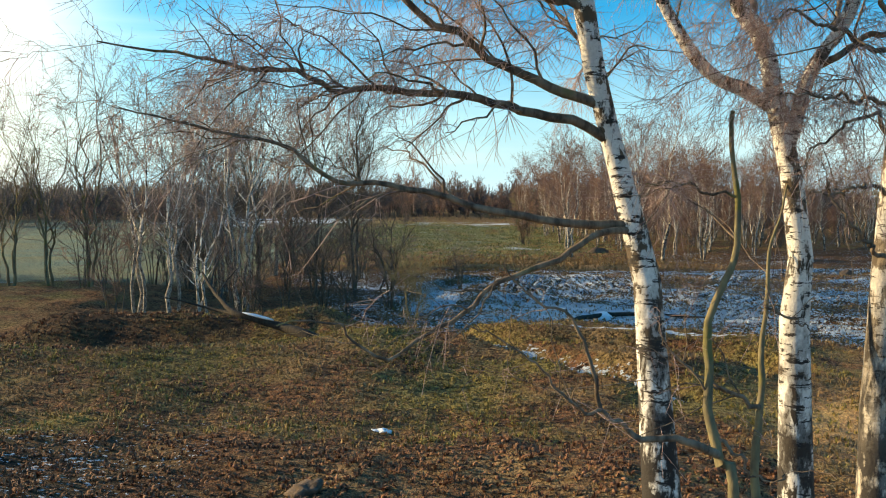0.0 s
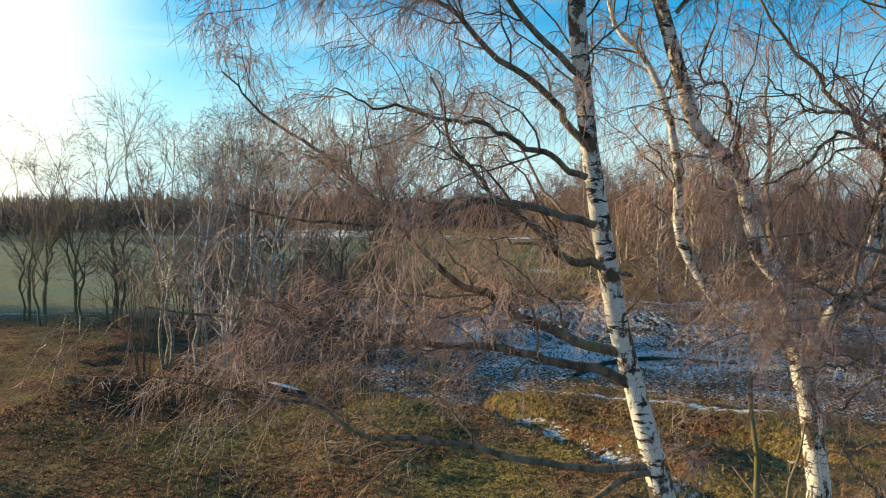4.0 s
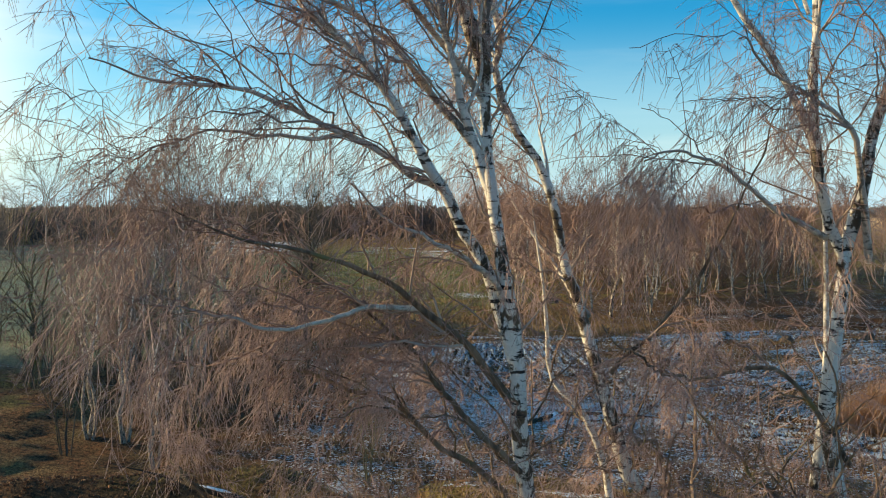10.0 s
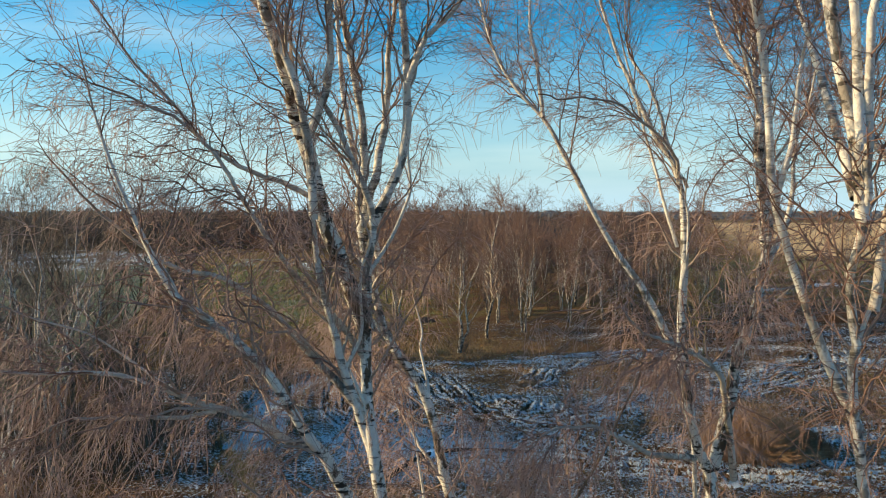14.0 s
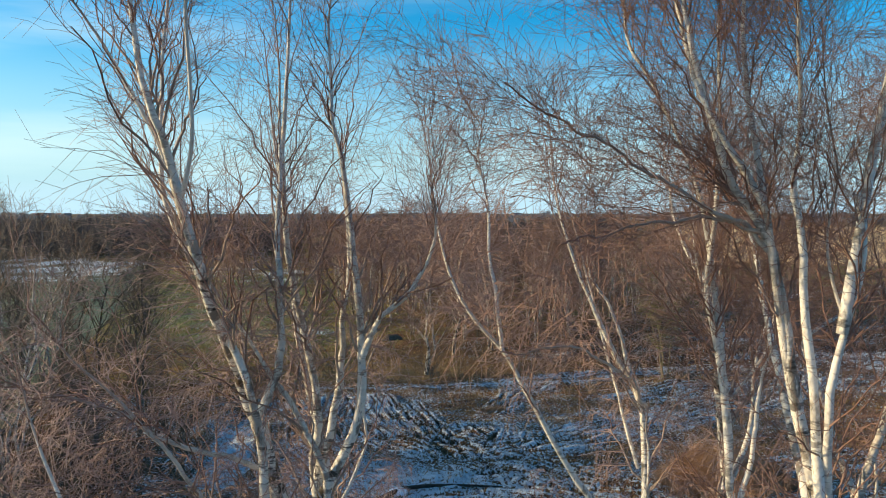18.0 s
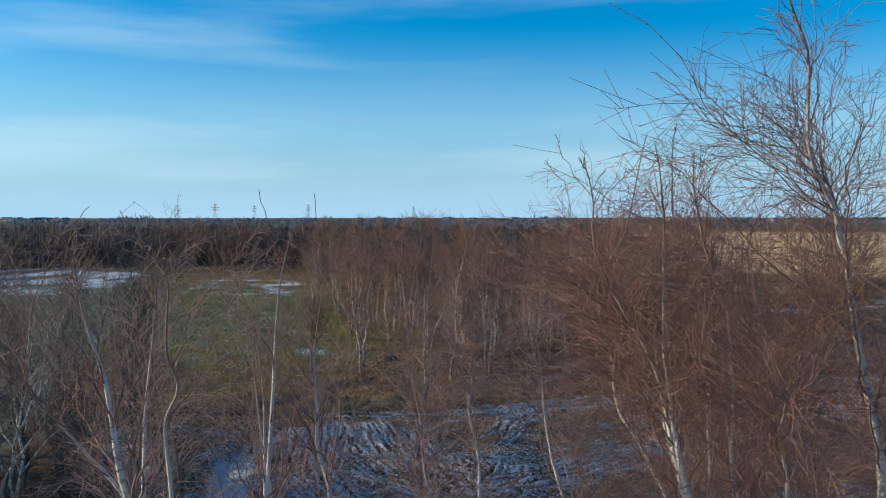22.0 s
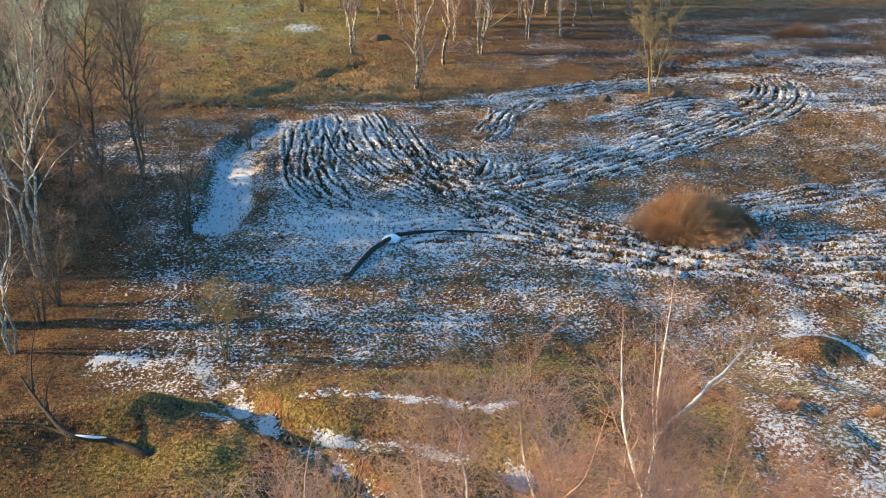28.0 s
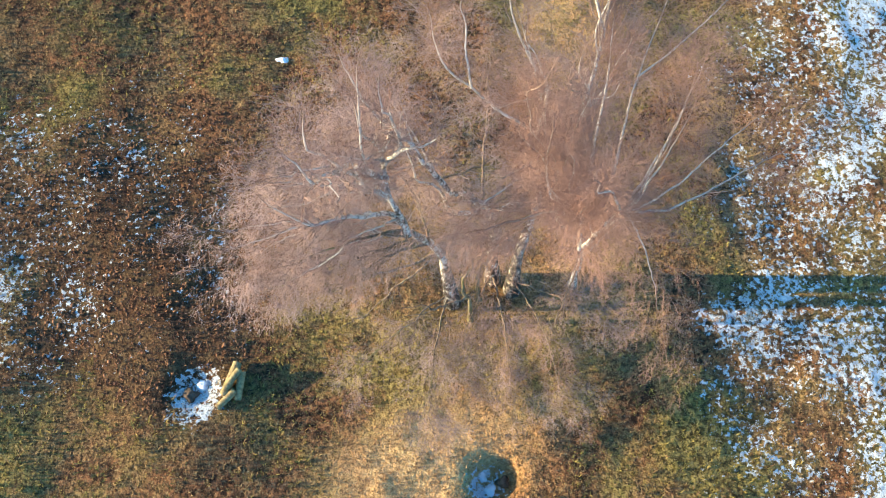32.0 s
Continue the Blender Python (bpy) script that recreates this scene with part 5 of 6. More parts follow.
brush = far_tree("sapling_bush", "brown birch saplings under the grove", "saplings under the grove", 4.5, 67, stems=5, spread=0.5, bough=30, twig=8, fine=1, bark=M_DARK_BARK, twigs=M_TWIG_RED, girth=0.03, lean=0.14, thick=0.018, up=0.7, start=0.05)
stand(brush, 24.0, 76.0)
rt = random.Random(23)
for _ in range(66):
    x = rt.uniform(17, 62)
    plant(brush, x, 74 + 0.36 * (x - 14) + rt.uniform(0, 34), rt.uniform(0, 6), rt.uniform(0.6, 1.1))
mid = far_tree("birch_tree", "bare reddish birch in the wood behind the meadow", "wood behind the meadow", 11, 69, stems=3, spread=0.40, bough=34, twig=8, fine=1, girth=0.10, lean=0.09, up=0.5, thick=0.05, start=0.12, bark=M_DARK_BARK)
stand(mid, 4.0, 205)
for _ in range(60):
    x = rt.uniform(-14, 62)
    plant(mid, x, (218 if x < 22 else 182) + rt.uniform(0, 45), rt.uniform(0, 6), rt.uniform(0.7, 1.15))
for _ in range(16):
    plant(brush, rt.uniform(21, 33), rt.uniform(138, 205), rt.uniform(0, 6), rt.uniform(0.7, 1.4))
for _ in range(26):
    plant(brush, rt.uniform(-18, 22), rt.uniform(208, 222), rt.uniform(0, 6), rt.uniform(0.8, 1.7))
for _ in range(22):
    plant(brush, rt.uniform(-66, -16), rt.uniform(238, 250), rt.uniform(0, 6), rt.uniform(0.9, 1.8))
for x, y, s in ((10.8, 92.2, 1.15), (11.6, 92.6, 0.9)):
    tagged(plant(brush, x, y, x, s), "round bare brown bush on the green meadow", "bush", "bushes on the meadow")
for x, y, s in ((317, 419, 3.2), (324, 424, 1.6), (305, 339, 1.3), (311, 341, 1.2), (257, 309, 0.8), (269, 379, 0.9), (150, 196, 0.6), (168, 176, 0.7), (190, 186, 0.7), (84, 97, 0.5)):
    tagged(plant(brush, x, y, x, s), "bare brown bush on the straw field", "bush", "bushes on the straw field")


# ---- reed tussocks ----
def tussock(name, label, x, y, wide, deep, tall, seed, count, mat):
    """A round clump of arching reed stalks."""
    r = np.random.RandomState(seed)
    a, d = r.rand(count) * 6.283, np.sqrt(r.rand(count))
    foot = np.stack([np.cos(a) * d * wide * 0.47, np.sin(a) * d * deep * 0.47, np.zeros(count)], 1)
    h = tall * (0.55 + 0.5 * r.rand(count)) * (0.88 + 0.14 * np.sin(a * 3 + seed) + 0.08 * np.sin(a * 7)) * (1 - 0.62 * d ** 2.5)
    outw = np.stack([np.cos(a) * d ** 2 * wide * 0.16, np.sin(a) * d ** 2 * deep * 0.16, np.zeros(count)], 1) + r.normal(0, 0.09 * tall, (count, 3)) * [1, 1, 0]
    t = np.linspace(0, 1, 4)
    P = foot[:, None] + outw[:, None] * (t ** 2)[:, None] + np.array([0, 0, 1.0]) * (h[:, None] * (t - 0.42 * t ** 3 * d[:, None] ** 2))[:, :, None]
    v, f, g = tubes(P, np.full((count, 4), 0.009 if count > 1000 else 0.012) * (1 - 0.6 * t), 3)
    ob = tagged(new(name, mesh_of(name, v, f, mat)), label, "reeds", "reed clumps", "stuff")
    ob.location = (x, y, floor_at(x, y) - 0.05)
    return ob


M_REED = twig_mat("dry_reed", (0.28, 0.16, 0.09), (0.50, 0.31, 0.185))
M_BROWN = twig_mat("brown_stalks", (0.16, 0.075, 0.04), (0.28, 0.14, 0.075))
tussock("reed_clump", "large round clump of dry golden-brown reeds", 20.9, 31.7, 4.6, 4.0, 2.3, 71, 9500, M_REED)
tussock("reed_clump", "small darker clump of dry reeds beside the large one", 23.0, 30.9, 2.0, 1.7, 1.4, 74, 2200, M_BROWN)
for x, y, w in ((15.5, 17.1, 0.9), (17.8, 16.1, 0.7), (25.3, 29.4, 0.8)):
    tussock("reed_clump", "small tuft of dry stalks on the snowy field", x, y, w, w * 0.8, 0.4, int(x * 7), 260, M_REED)
tussock("reed_clump", "low brown clump of dry reeds by a snow patch", 53.4, 67.4, 6.0, 3.4, 1.5, 72, 1800, M_BROWN)
tussock("reed_clump", "thin brown clump of dry reeds on the snowy field", 16.0, 47.3, 1.6, 0.9, 0.6, 73, 500, M_REED)


# ---- far woods ----
def woods(name, label, spots, seed, mat, thick=44, wide=0.32):
    """Far woodland as one body of bare trees, each a trunk and a spray of branches."""
    r = np.random.RandomState(seed)
    sets = []
    for x, y, h in spots:
        n = int(thick * (0.7 + 0.6 * r.rand()))
        a = r.rand(n) * 6.283
        z0 = h * (0.12 + 0.5 * r.rand(n))
        u = r.rand(n)
        w = h * wide * np.sin(np.pi * (0.12 + 0.83 * u)) * (0.35 + 0.65 * np.sqrt(r.rand(n)))
        base = np.stack([x + 0.25 * np.cos(a) * w, y + 0.25 * np.sin(a) * w, z0 - 0.3], 1)
        tip = np.stack([x + np.cos(a) * w, y + np.sin(a) * w, np.maximum(h * (0.3 + 0.7 * u), z0 + 0.05 * h)], 1)
        base[0], tip[0] = (x, y, -0.5), (x, y, h * 0.95)
        P = np.stack([base, tip], 1)
        th = 0.00048 * math.hypot(x, y)
        R = np.array([[th, th * 0.45]]) * (0.5 + r.rand(n, 1))
        sets.append(tubes(P, R, 3))
    v, f, g = joined(sets)
    return tagged(new(name, mesh_of(name, v, f, mat)), label, "woodland", kind="stuff")


rw = np.random.RandomState(5)
spots = []
for _ in range(650):
    a = radians(rw.uniform(-44, 48))
    d = rw.uniform(290, 620)
    x, y = math.sin(a) * d, math.cos(a) * d
    if x - 0.5 * y > 20 and d < 640:
        continue
    spots.append((x, y, rw.uniform(4, 8) + 3.5 * max(0, math.sin(x * 0.045 + 1) * math.cos(y * 0.02))))
for _ in range(220):
    x, y = rw.normal(-25, 42), rw.uniform(236, 300)
    spots.append((x, y, rw.uniform(6, 12)))
for _ in range(160):
    x, y = rw.uniform(24, 75), rw.uniform(140, 240)
    spots.append((x, y, rw.uniform(7, 10)))
for _ in range(140):
    x, y = rw.uniform(-130, -62), rw.uniform(150, 260)
    spots.append((x, y, rw.uniform(7, 10)))
woods("far_wood", "belt of bare brown woodland behind the meadows", spots, 6, M_FAR_WOOD, 60, 0.42)
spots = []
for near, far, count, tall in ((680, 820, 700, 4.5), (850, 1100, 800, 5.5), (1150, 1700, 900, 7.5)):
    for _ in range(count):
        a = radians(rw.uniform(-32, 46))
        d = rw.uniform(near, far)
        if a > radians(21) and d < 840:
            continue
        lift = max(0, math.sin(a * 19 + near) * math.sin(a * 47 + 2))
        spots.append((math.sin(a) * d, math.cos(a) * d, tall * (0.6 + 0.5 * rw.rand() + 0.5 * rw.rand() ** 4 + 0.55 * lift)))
woods("horizon_wood", "line of woodland along the horizon, blue-grey with painted haze", spots, 8, M_HAZE_WOOD, 14, 0.85)


# ---- grass and litter ----
def tufts(name, label, count, box, keep, seed, blades, tall, wide, mat):
    """Small tufts of bent blades over a stretch of ground."""
    r = np.random.RandomState(seed)
    x, y = r.uniform(box[0], box[1], count), r.uniform(box[2], box[3], count)
    ok = keep(x, y, r.rand(count))
    x, y = x[ok], y[ok]
    n = len(x)
    z = height(x, y) + 0.23 * track_at(x, y)
    a = r.rand(n, blades) * 6.283
    h = tall * (0.5 + r.rand(n, blades)) * (0.6 + 0.8 * r.rand(n, 1))
    lean = h * (0.3 + 0.9 * r.rand(n, blades))
    foot = np.stack([x, y, z - 0.015], 1)[:, None] + np.stack([np.cos(a), np.sin(a), 0 * a], -1) * 0.03 * r.rand(n, blades, 1)
    out = np.stack([np.cos(a), np.sin(a), 0 * a], -1)
    side = np.stack([-np.sin(a), np.cos(a), 0 * a], -1) * wide * (0.6 + 0.8 * r.rand(n, blades, 1))
    midp = foot + out * lean[..., None] * 0.35 + np.array([0, 0, 1]) * h[..., None] * 0.75
    tip = foot + out * lean[..., None] + np.array([0, 0, 1]) * h[..., None] * 0.85
    v = np.stack([foot - side, foot + side, midp + side * 0.8, midp - side * 0.8, tip], 2).reshape(-1, 5, 3)
    m = len(v)
    base = (np.arange(m) * 5)[:, None]
    f = np.concatenate([base + [0, 1, 2], base + [0, 2, 3], base + [3, 2, 4]])
    return tagged(new(name, mesh_of(name, v.reshape(-1, 3), f, mat, smooth=False)), label, "grass", kind="stuff")


def blade_mat(name, *stops):
    m = Nodes(name, 0.8)
    m.color(m.mix(m.grey(m.noise(1.5, 3), 0.3, 0.7), m.ramp(m.geo.outputs["Random Per Island"], *stops), m.ramp(m.geo.outputs["Random Per Island"], *[(p, tuple(v * 0.55 for v in c)) for p, c in stops])))
    return m.mat


M_DRY = blade_mat("dry_grass", (0.0, (0.17, 0.10, 0.045)), (0.45, (0.27, 0.17, 0.077)), (1.0, (0.41, 0.275, 0.13)))
M_OLIVE = blade_mat("olive_grass", (0.0, (0.16, 0.13, 0.028)), (0.5, (0.30, 0.235, 0.06)), (1.0, (0.42, 0.32, 0.10)))
M_SAND = blade_mat("straw_grass", (0.0, (0.30, 0.165, 0.075)), (0.5, (0.44, 0.25, 0.12)), (1.0, (0.58, 0.36, 0.18)))
M_MEADOW = blade_mat("meadow_grass", (0.0, (0.11, 0.13, 0.05)), (0.5, (0.22, 0.255, 0.10)), (1.0, (0.36, 0.39, 0.20)))
M_HEATH = blade_mat("heath", (0.0, (0.08, 0.035, 0.02)), (0.5, (0.22, 0.095, 0.05)), (1.0, (0.40, 0.195, 0.10)))


def is_heath(x, y):
    return (bump_at(x, y, -4.5, 8.5, 3.2, 4.0, 4) + bump_at(x, y, -1.5, 9.4, 6.0, 1.7, 4) + bump_at(x, y, 2.0, 10.0, 2.5, 1.6, 4) + bump_at(x, y, -9.5, 20.5, 4, 3, 4) + 0.25 * waves(x, y, 3, 77)) > 0.45


def off_paths(x, y):
    return (0.8 * (bump_at(x, y, 0.6, 2.0, 2.8, 1.6, 4) > 0.5) + line_mask(x, y, GULLY, 0.8) + line_mask(x, y, SPUR, 0.5) + line_mask(x, y, LEDGE, 0.4)) < 0.3


tufts("olive_grass", "short olive winter grass on the mound", 32000, (-13, 8, -3, 25), lambda x, y, r: off_paths(x, y) & ~is_heath(x, y) & (waves(x, y, 5, 51) + r - 0.5 > -0.1), 81, 5, 0.06, 0.0075, M_OLIVE)
tufts("dry_grass", "short dry yellow-brown grass on the mound", 32000, (-13, 12, -3, 25), lambda x, y, r: off_paths(x, y) & ~is_heath(x, y) & (waves(x, y, 5, 51) + r - 0.5 < 0.35), 82, 5, 0.065, 0.0075, M_DRY)


def clods(name, label, count, box, keep, seed, size, mat):
    """Small uneven clumps of heath and earth, half sunk into the ground."""
    r = np.random.RandomState(seed)
    x, y = r.uniform(box[0], box[1], count), r.uniform(box[2], box[3], count)
    ok = keep(x, y, r.rand(count))
    x, y = x[ok], y[ok]
    n = len(x)
    g = (1 + 5 ** 0.5) / 2
    ico = unit(np.array([(-1, g, 0), (1, g, 0), (-1, -g, 0), (1, -g, 0), (0, -1, g), (0, 1, g), (0, -1, -g), (0, 1, -g), (g, 0, -1), (g, 0, 1), (-g, 0, -1), (-g, 0, 1)], float))
    tri = np.array([(0, 11, 5), (0, 5, 1), (0, 1, 7), (0, 7, 10), (0, 10, 11), (1, 5, 9), (5, 11, 4), (11, 10, 2), (10, 7, 6), (7, 1, 8), (3, 9, 4), (3, 4, 2), (3, 2, 6), (3, 6, 8), (3, 8, 9), (4, 9, 5), (2, 4, 11), (6, 2, 10), (8, 6, 7), (9, 8, 1)])
    s = size * (0.4 + 1.2 * r.rand(n, 1, 1) ** 1.6) * (0.7 + 0.6 * r.rand(n, 1, 3)) * np.array([1, 1, 0.75])
    v = ico[None] * s * (0.7 + 0.6 * r.rand(n, 12, 1)) + np.stack([x, y, height(x, y) + 0.23 * track_at(x, y)], 1)[:, None]
    f = tri[None] + (np.arange(n) * 12)[:, None, None]
    return tagged(new(name, mesh_of(name, v.reshape(-1, 3), f.reshape(-1, 3), mat)), label, "heath", kind="stuff")


clods("heath_clumps", "low reddish-brown clumps of heath and earth", 36000, (-14, 12, 1, 24), lambda x, y, r: is_heath(x, y) & (r < 0.55), 83, 0.026, M_HEATH)
tufts("heath", "low reddish-brown heath on the mound", 30000, (-14, 12, 1, 24), lambda x, y, r: is_heath(x, y), 87, 7, 0.055, 0.011, M_HEATH)
tufts("straw_grass", "dense short straw-coloured grass below the birches", 9000, (-3.2, 4.6, -0.5, 4.4), lambda x, y, r: bump_at(x, y, 0.4, 1.8, 2.6, 1.4, 4) > 0.3 + 0.5 * r, 86, 5, 0.04, 0.007, M_SAND)
tufts("field_grass", "sparse brown grass between thin snow on the field", 18000, (-2, 46, 24, 58), lambda x, y, r: track_at(x, y) > -0.15, 84, 4, 0.10, 0.014, M_DRY)
tufts("bank_grass", "tall dry brown grass on the bank by the ditch", 9000, (-3, 22, 56, 74), lambda x, y, r: bump_at(x, y, 9, 64, 9, 5) > r, 85, 5, 0.2, 0.015, M_DRY)


tufts("meadow_grass", "coarse green tufts on the winter meadow", 16000, (-10, 32, 62, 165), lambda x, y, r: bump_at(x, y, 4, 118, 19, 56, 4) > 0.25 + 0.5 * r, 88, 4, 0.13, 0.032, M_MEADOW)


# ---- fallen tree, log pile, stumps ----
def branch_thing(name, label, category, lines, bark, seed, shoots=0, part_names=()):
    r = np.random.RandomState(seed)
    top = tagged(new(name), label, category)
    o = np.array(lines[0][0][0])
    top.location = o
    P, R = lines_of(lines, r, 18, 0.03)
    for i in range(len(P)):
        v, f, g = tubes(P[i:i + 1] - o, R[i:i + 1], 9)
        part(part_names[i] if i < len(part_names) else "branch", mesh_of("branch", v, f, bark, g), top)
    if shoots:
        b1, r1 = grow(P, R, shoots, r, 1.0, 0.25, 0.8, 0.6, 0.3, 0.1, 6, 0.5, 0.02, 0.006, 0.08)
        b2, r2 = grow(b1, r1, shoots * 5, r, 0.5, 0.2, 0.8, 0.6, 0.2, 0.15, 4, 0.5, 0.008, 0.004, 0.08)
        v, f, g = joined([tubes(b1 - o, r1, 4), tubes(b2 - o, r2, 3)])
        tagged(part("crown", mesh_of("crown", v, f, bark), top), kind="stuff")
    return top


dead = branch_thing("fallen_tree", "dark leaning dead tree with snow on its trunk on the hummock", "dead tree",
             [([(-2.51, 19.48, 1.56), (-2.97, 19.65, 1.74), (-3.7, 20.22, 1.86), (-4.21, 20.26, 2.0), (-4.72, 20.43, 2.1), (-5.25, 21.15, 2.4), (-5.65, 21.79, 2.65), (-6.0, 22.31, 2.95)], 0.15, 0.03),
              ([(-4.72, 20.43, 2.1), (-5.47, 20.94, 2.2), (-6.19, 21.01, 2.35), (-6.9, 21.13, 2.5)], 0.055, 0.01),
              ([(-5.65, 21.79, 2.65), (-5.77, 22.87, 3.1), (-5.71, 23.88, 3.6)], 0.04, 0.01),
              ([(-5.25, 21.15, 2.4), (-5.32, 21.9, 2.7), (-5.05, 22.38, 3.1)], 0.04, 0.01)], M_DEAD_BARK, 91, 8, ("trunk",))
branch_thing("field_log", "dark log with a little snow on the rutted field", "log",
             [([(4.7, 31.2, 0.08), (6.2, 33.4, 0.14), (7.6, 34.7, 0.12)], 0.12, 0.1),
              ([(7.6, 34.7, 0.12), (9.5, 34.6, 0.12), (11.8, 34.0, 0.05)], 0.1, 0.04)], M_DEAD_BARK, 92, 0, ("trunk",))

M_SNOW = Nodes("snow", 0.7)
M_SNOW.color(M_SNOW.mix(M_SNOW.grey(M_SNOW.noise(9), 0.3, 0.7), (0.74, 0.77, 0.82), (0.86, 0.87, 0.9))).bump(M_SNOW.noise(14, 4), 0.4, 0.03)
M_SNOW = M_SNOW.mat


def lump(name, label, category, x, y, w, d, h, seed, mat, rough=0.18, z=None):
    """An uneven low mound, such as a stone, a stump or a heap."""
    bm = bmesh.new()
    bmesh.ops.create_icosphere(bm, subdivisions=3, radius=1.0)
    s = Vector((seed * 3.1, seed * 1.7, 0))
    for vert in bm.verts:
        k = 1 + rough * noise.noise(vert.co * 1.4 + s) * 2 + rough * 0.5 * noise.noise(vert.co * 4 + s)
        vert.co = Vector((vert.co.x * w * k, vert.co.y * d * k, max(vert.co.z, -0.4) * h * k))
    me = bpy.data.meshes.new(name)
    bm.to_mesh(me)
    bm.free()
    for p in me.polygons:
        p.use_smooth = True
    me.materials.append(mat)
    ob = tagged(new(name, me), label, category)
    ob.location = (x, y, (floor_at(x, y) if z is None else z))
    return ob


cap = spline([(-3.74, 20.18, 1.99), (-4.11, 20.17, 2.09), (-4.52, 20.27, 2.17)], 10)[None]
v, f, g = tubes(cap - np.array(dead.location), np.array([[0.008, 0.025, 0.034, 0.038, 0.036, 0.038, 0.034, 0.03, 0.022, 0.008]]), 8)
part("snow_cap", mesh_of("snow_cap", v, f, M_SNOW), dead, "thin snow along the dead trunk")
M_EARTH = bark_mat("dark_earth", (0.05, 0.036, 0.026), (0.15, 0.105, 0.075), amount=0.75)
lump("snow_patch", "small heap of snow on the end of the log", "snow", 7.3, 34.5, 0.42, 0.35, 0.32, 1, M_SNOW, 0.1)
lump("root_plate", "dark root plate beside the birch grove", "stump", 15.9, 76.8, 1.0, 0.6, 0.55, 3, M_EARTH)
lump("earth_clod", "dark clod of earth among short grass", "earth", -1.5, 9.3, 0.2, 0.16, 0.13, 4, M_EARTH, 0.5)
lump("snow_patch", "small snow patch caught in short grass", "snow", -0.75, 12.4, 0.14, 0.09, 0.04, 5, M_SNOW, 0.5)
lump("stone", "dark mossy stone at the foot of the willow", "stone", 31.3, 51.4, 0.6, 0.5, 0.5, 6, M_EARTH)
lump("stone", "dark mossy stone beside the wheel tracks", "stone", 26.7, 52.6, 0.5, 0.4, 0.45, 7, M_EARTH)

M_CUT = bark_mat("sawn_wood", (0.17, 0.13, 0.065), (0.34, 0.27, 0.14), (0.16, 0.17, 0.05), 0.6)


def log(x, y, z, length, r, turn, tilt, seed):
    """A short sawn log with both ends closed."""
    bm = bmesh.new()
    bmesh.ops.create_cone(bm, cap_ends=True, segments=14, radius1=r, radius2=r * 0.88, depth=length)
    bmesh.ops.bevel(bm, geom=[e for e in bm.edges if e.calc_face_angle(0) > 1], offset=r * 0.12, segments=2, affect="EDGES")
    for vert in bm.verts:
        vert.co *= 1 + 0.06 * noise.noise(vert.co * 6 + Vector((seed, 0, 0)))
    me = bpy.data.meshes.new("log")
    bm.to_mesh(me)
    bm.free()
    me.materials.append(M_CUT)
    ob = tagged(new("log", me), "short sawn log with mossy yellowish wood on the grass", "log", "sawn logs")
    ob.matrix_basis = pose(x, y, z, 90 + tilt, 0, turn)
    return ob


for x, y, dz, ln, r, turn, tilt, sd in ((-3.45, 4.75, 0.12, 0.75, 0.10, -35, 0, 1), (-3.3, 4.55, 0.10, 0.6, 0.085, -20, 4, 2), (-3.62, 4.35, 0.09, 0.5, 0.08, -60, 3, 3), (-3.4, 4.7, 0.27, 0.5, 0.07, -50, 5, 4)):
    log(x, y, floor_at(x, y) + dz, ln, r, turn, tilt, sd)
lump("tree_stump", "dark rotten tree stump in a hollow of snow", "stump", -4.38, 4.7, 0.16, 0.14, 0.14, 8, M_EARTH, 0.3)
lump("snow_patch", "round lump of snow beside the rotten stump", "snow", -4.1, 4.85, 0.13, 0.12, 0.13, 10, M_SNOW, 0.2)
lump("stone", "dark stone in a small pit with snow", "stone", 1.5, 1.2, 0.14, 0.12, 0.14, 9, M_EARTH, 0.25)
lump("snow_patch", "lump of snow on the floor of a small pit", "snow", 1.2, 1.1, 0.13, 0.12, 0.1, 11, M_SNOW, 0.25)
lump("snow_patch", "lump of snow at the edge of a small pit", "snow", 1.1, 1.42, 0.1, 0.12, 0.08, 12, M_SNOW, 0.25)


# ---- pylons, houses and hut in the distance ----
M_STEEL = Nodes("steel", 0.5, 0.6)
M_STEEL.color(M_STEEL.mix(M_STEEL.grey(M_STEEL.noise(0.8), 0.4, 0.6), (0.18, 0.19, 0.2), (0.3, 0.31, 0.32)))
M_STEEL = M_STEEL.mat


def plain(name, a, b, scale=0.6):
    m = Nodes(name, 0.85)
    m.color(m.mix(m.grey(m.noise(scale, 4), 0.35, 0.65), a, b))
    return m.mat


M_WALL, M_WALL_BRICK = plain("plaster_wall", (0.42, 0.41, 0.38), (0.55, 0.53, 0.5)), plain("brick_wall", (0.28, 0.12, 0.08), (0.4, 0.18, 0.11))
M_ROOF, M_ROOF_GREY = plain("red_roof", (0.30, 0.08, 0.05), (0.42, 0.13, 0.08)), plain("grey_roof", (0.10, 0.10, 0.11), (0.19, 0.19, 0.2))
M_PANE = Nodes("window_pane", 0.15, 0.0, 0.6)
M_PANE.bsdf.inputs["Base Color"].default_value = (0.03, 0.035, 0.045, 1)
M_PANE = M_PANE.mat
M_PLANK = plain("dark_planks", (0.06, 0.04, 0.03), (0.13, 0.09, 0.06), 3)


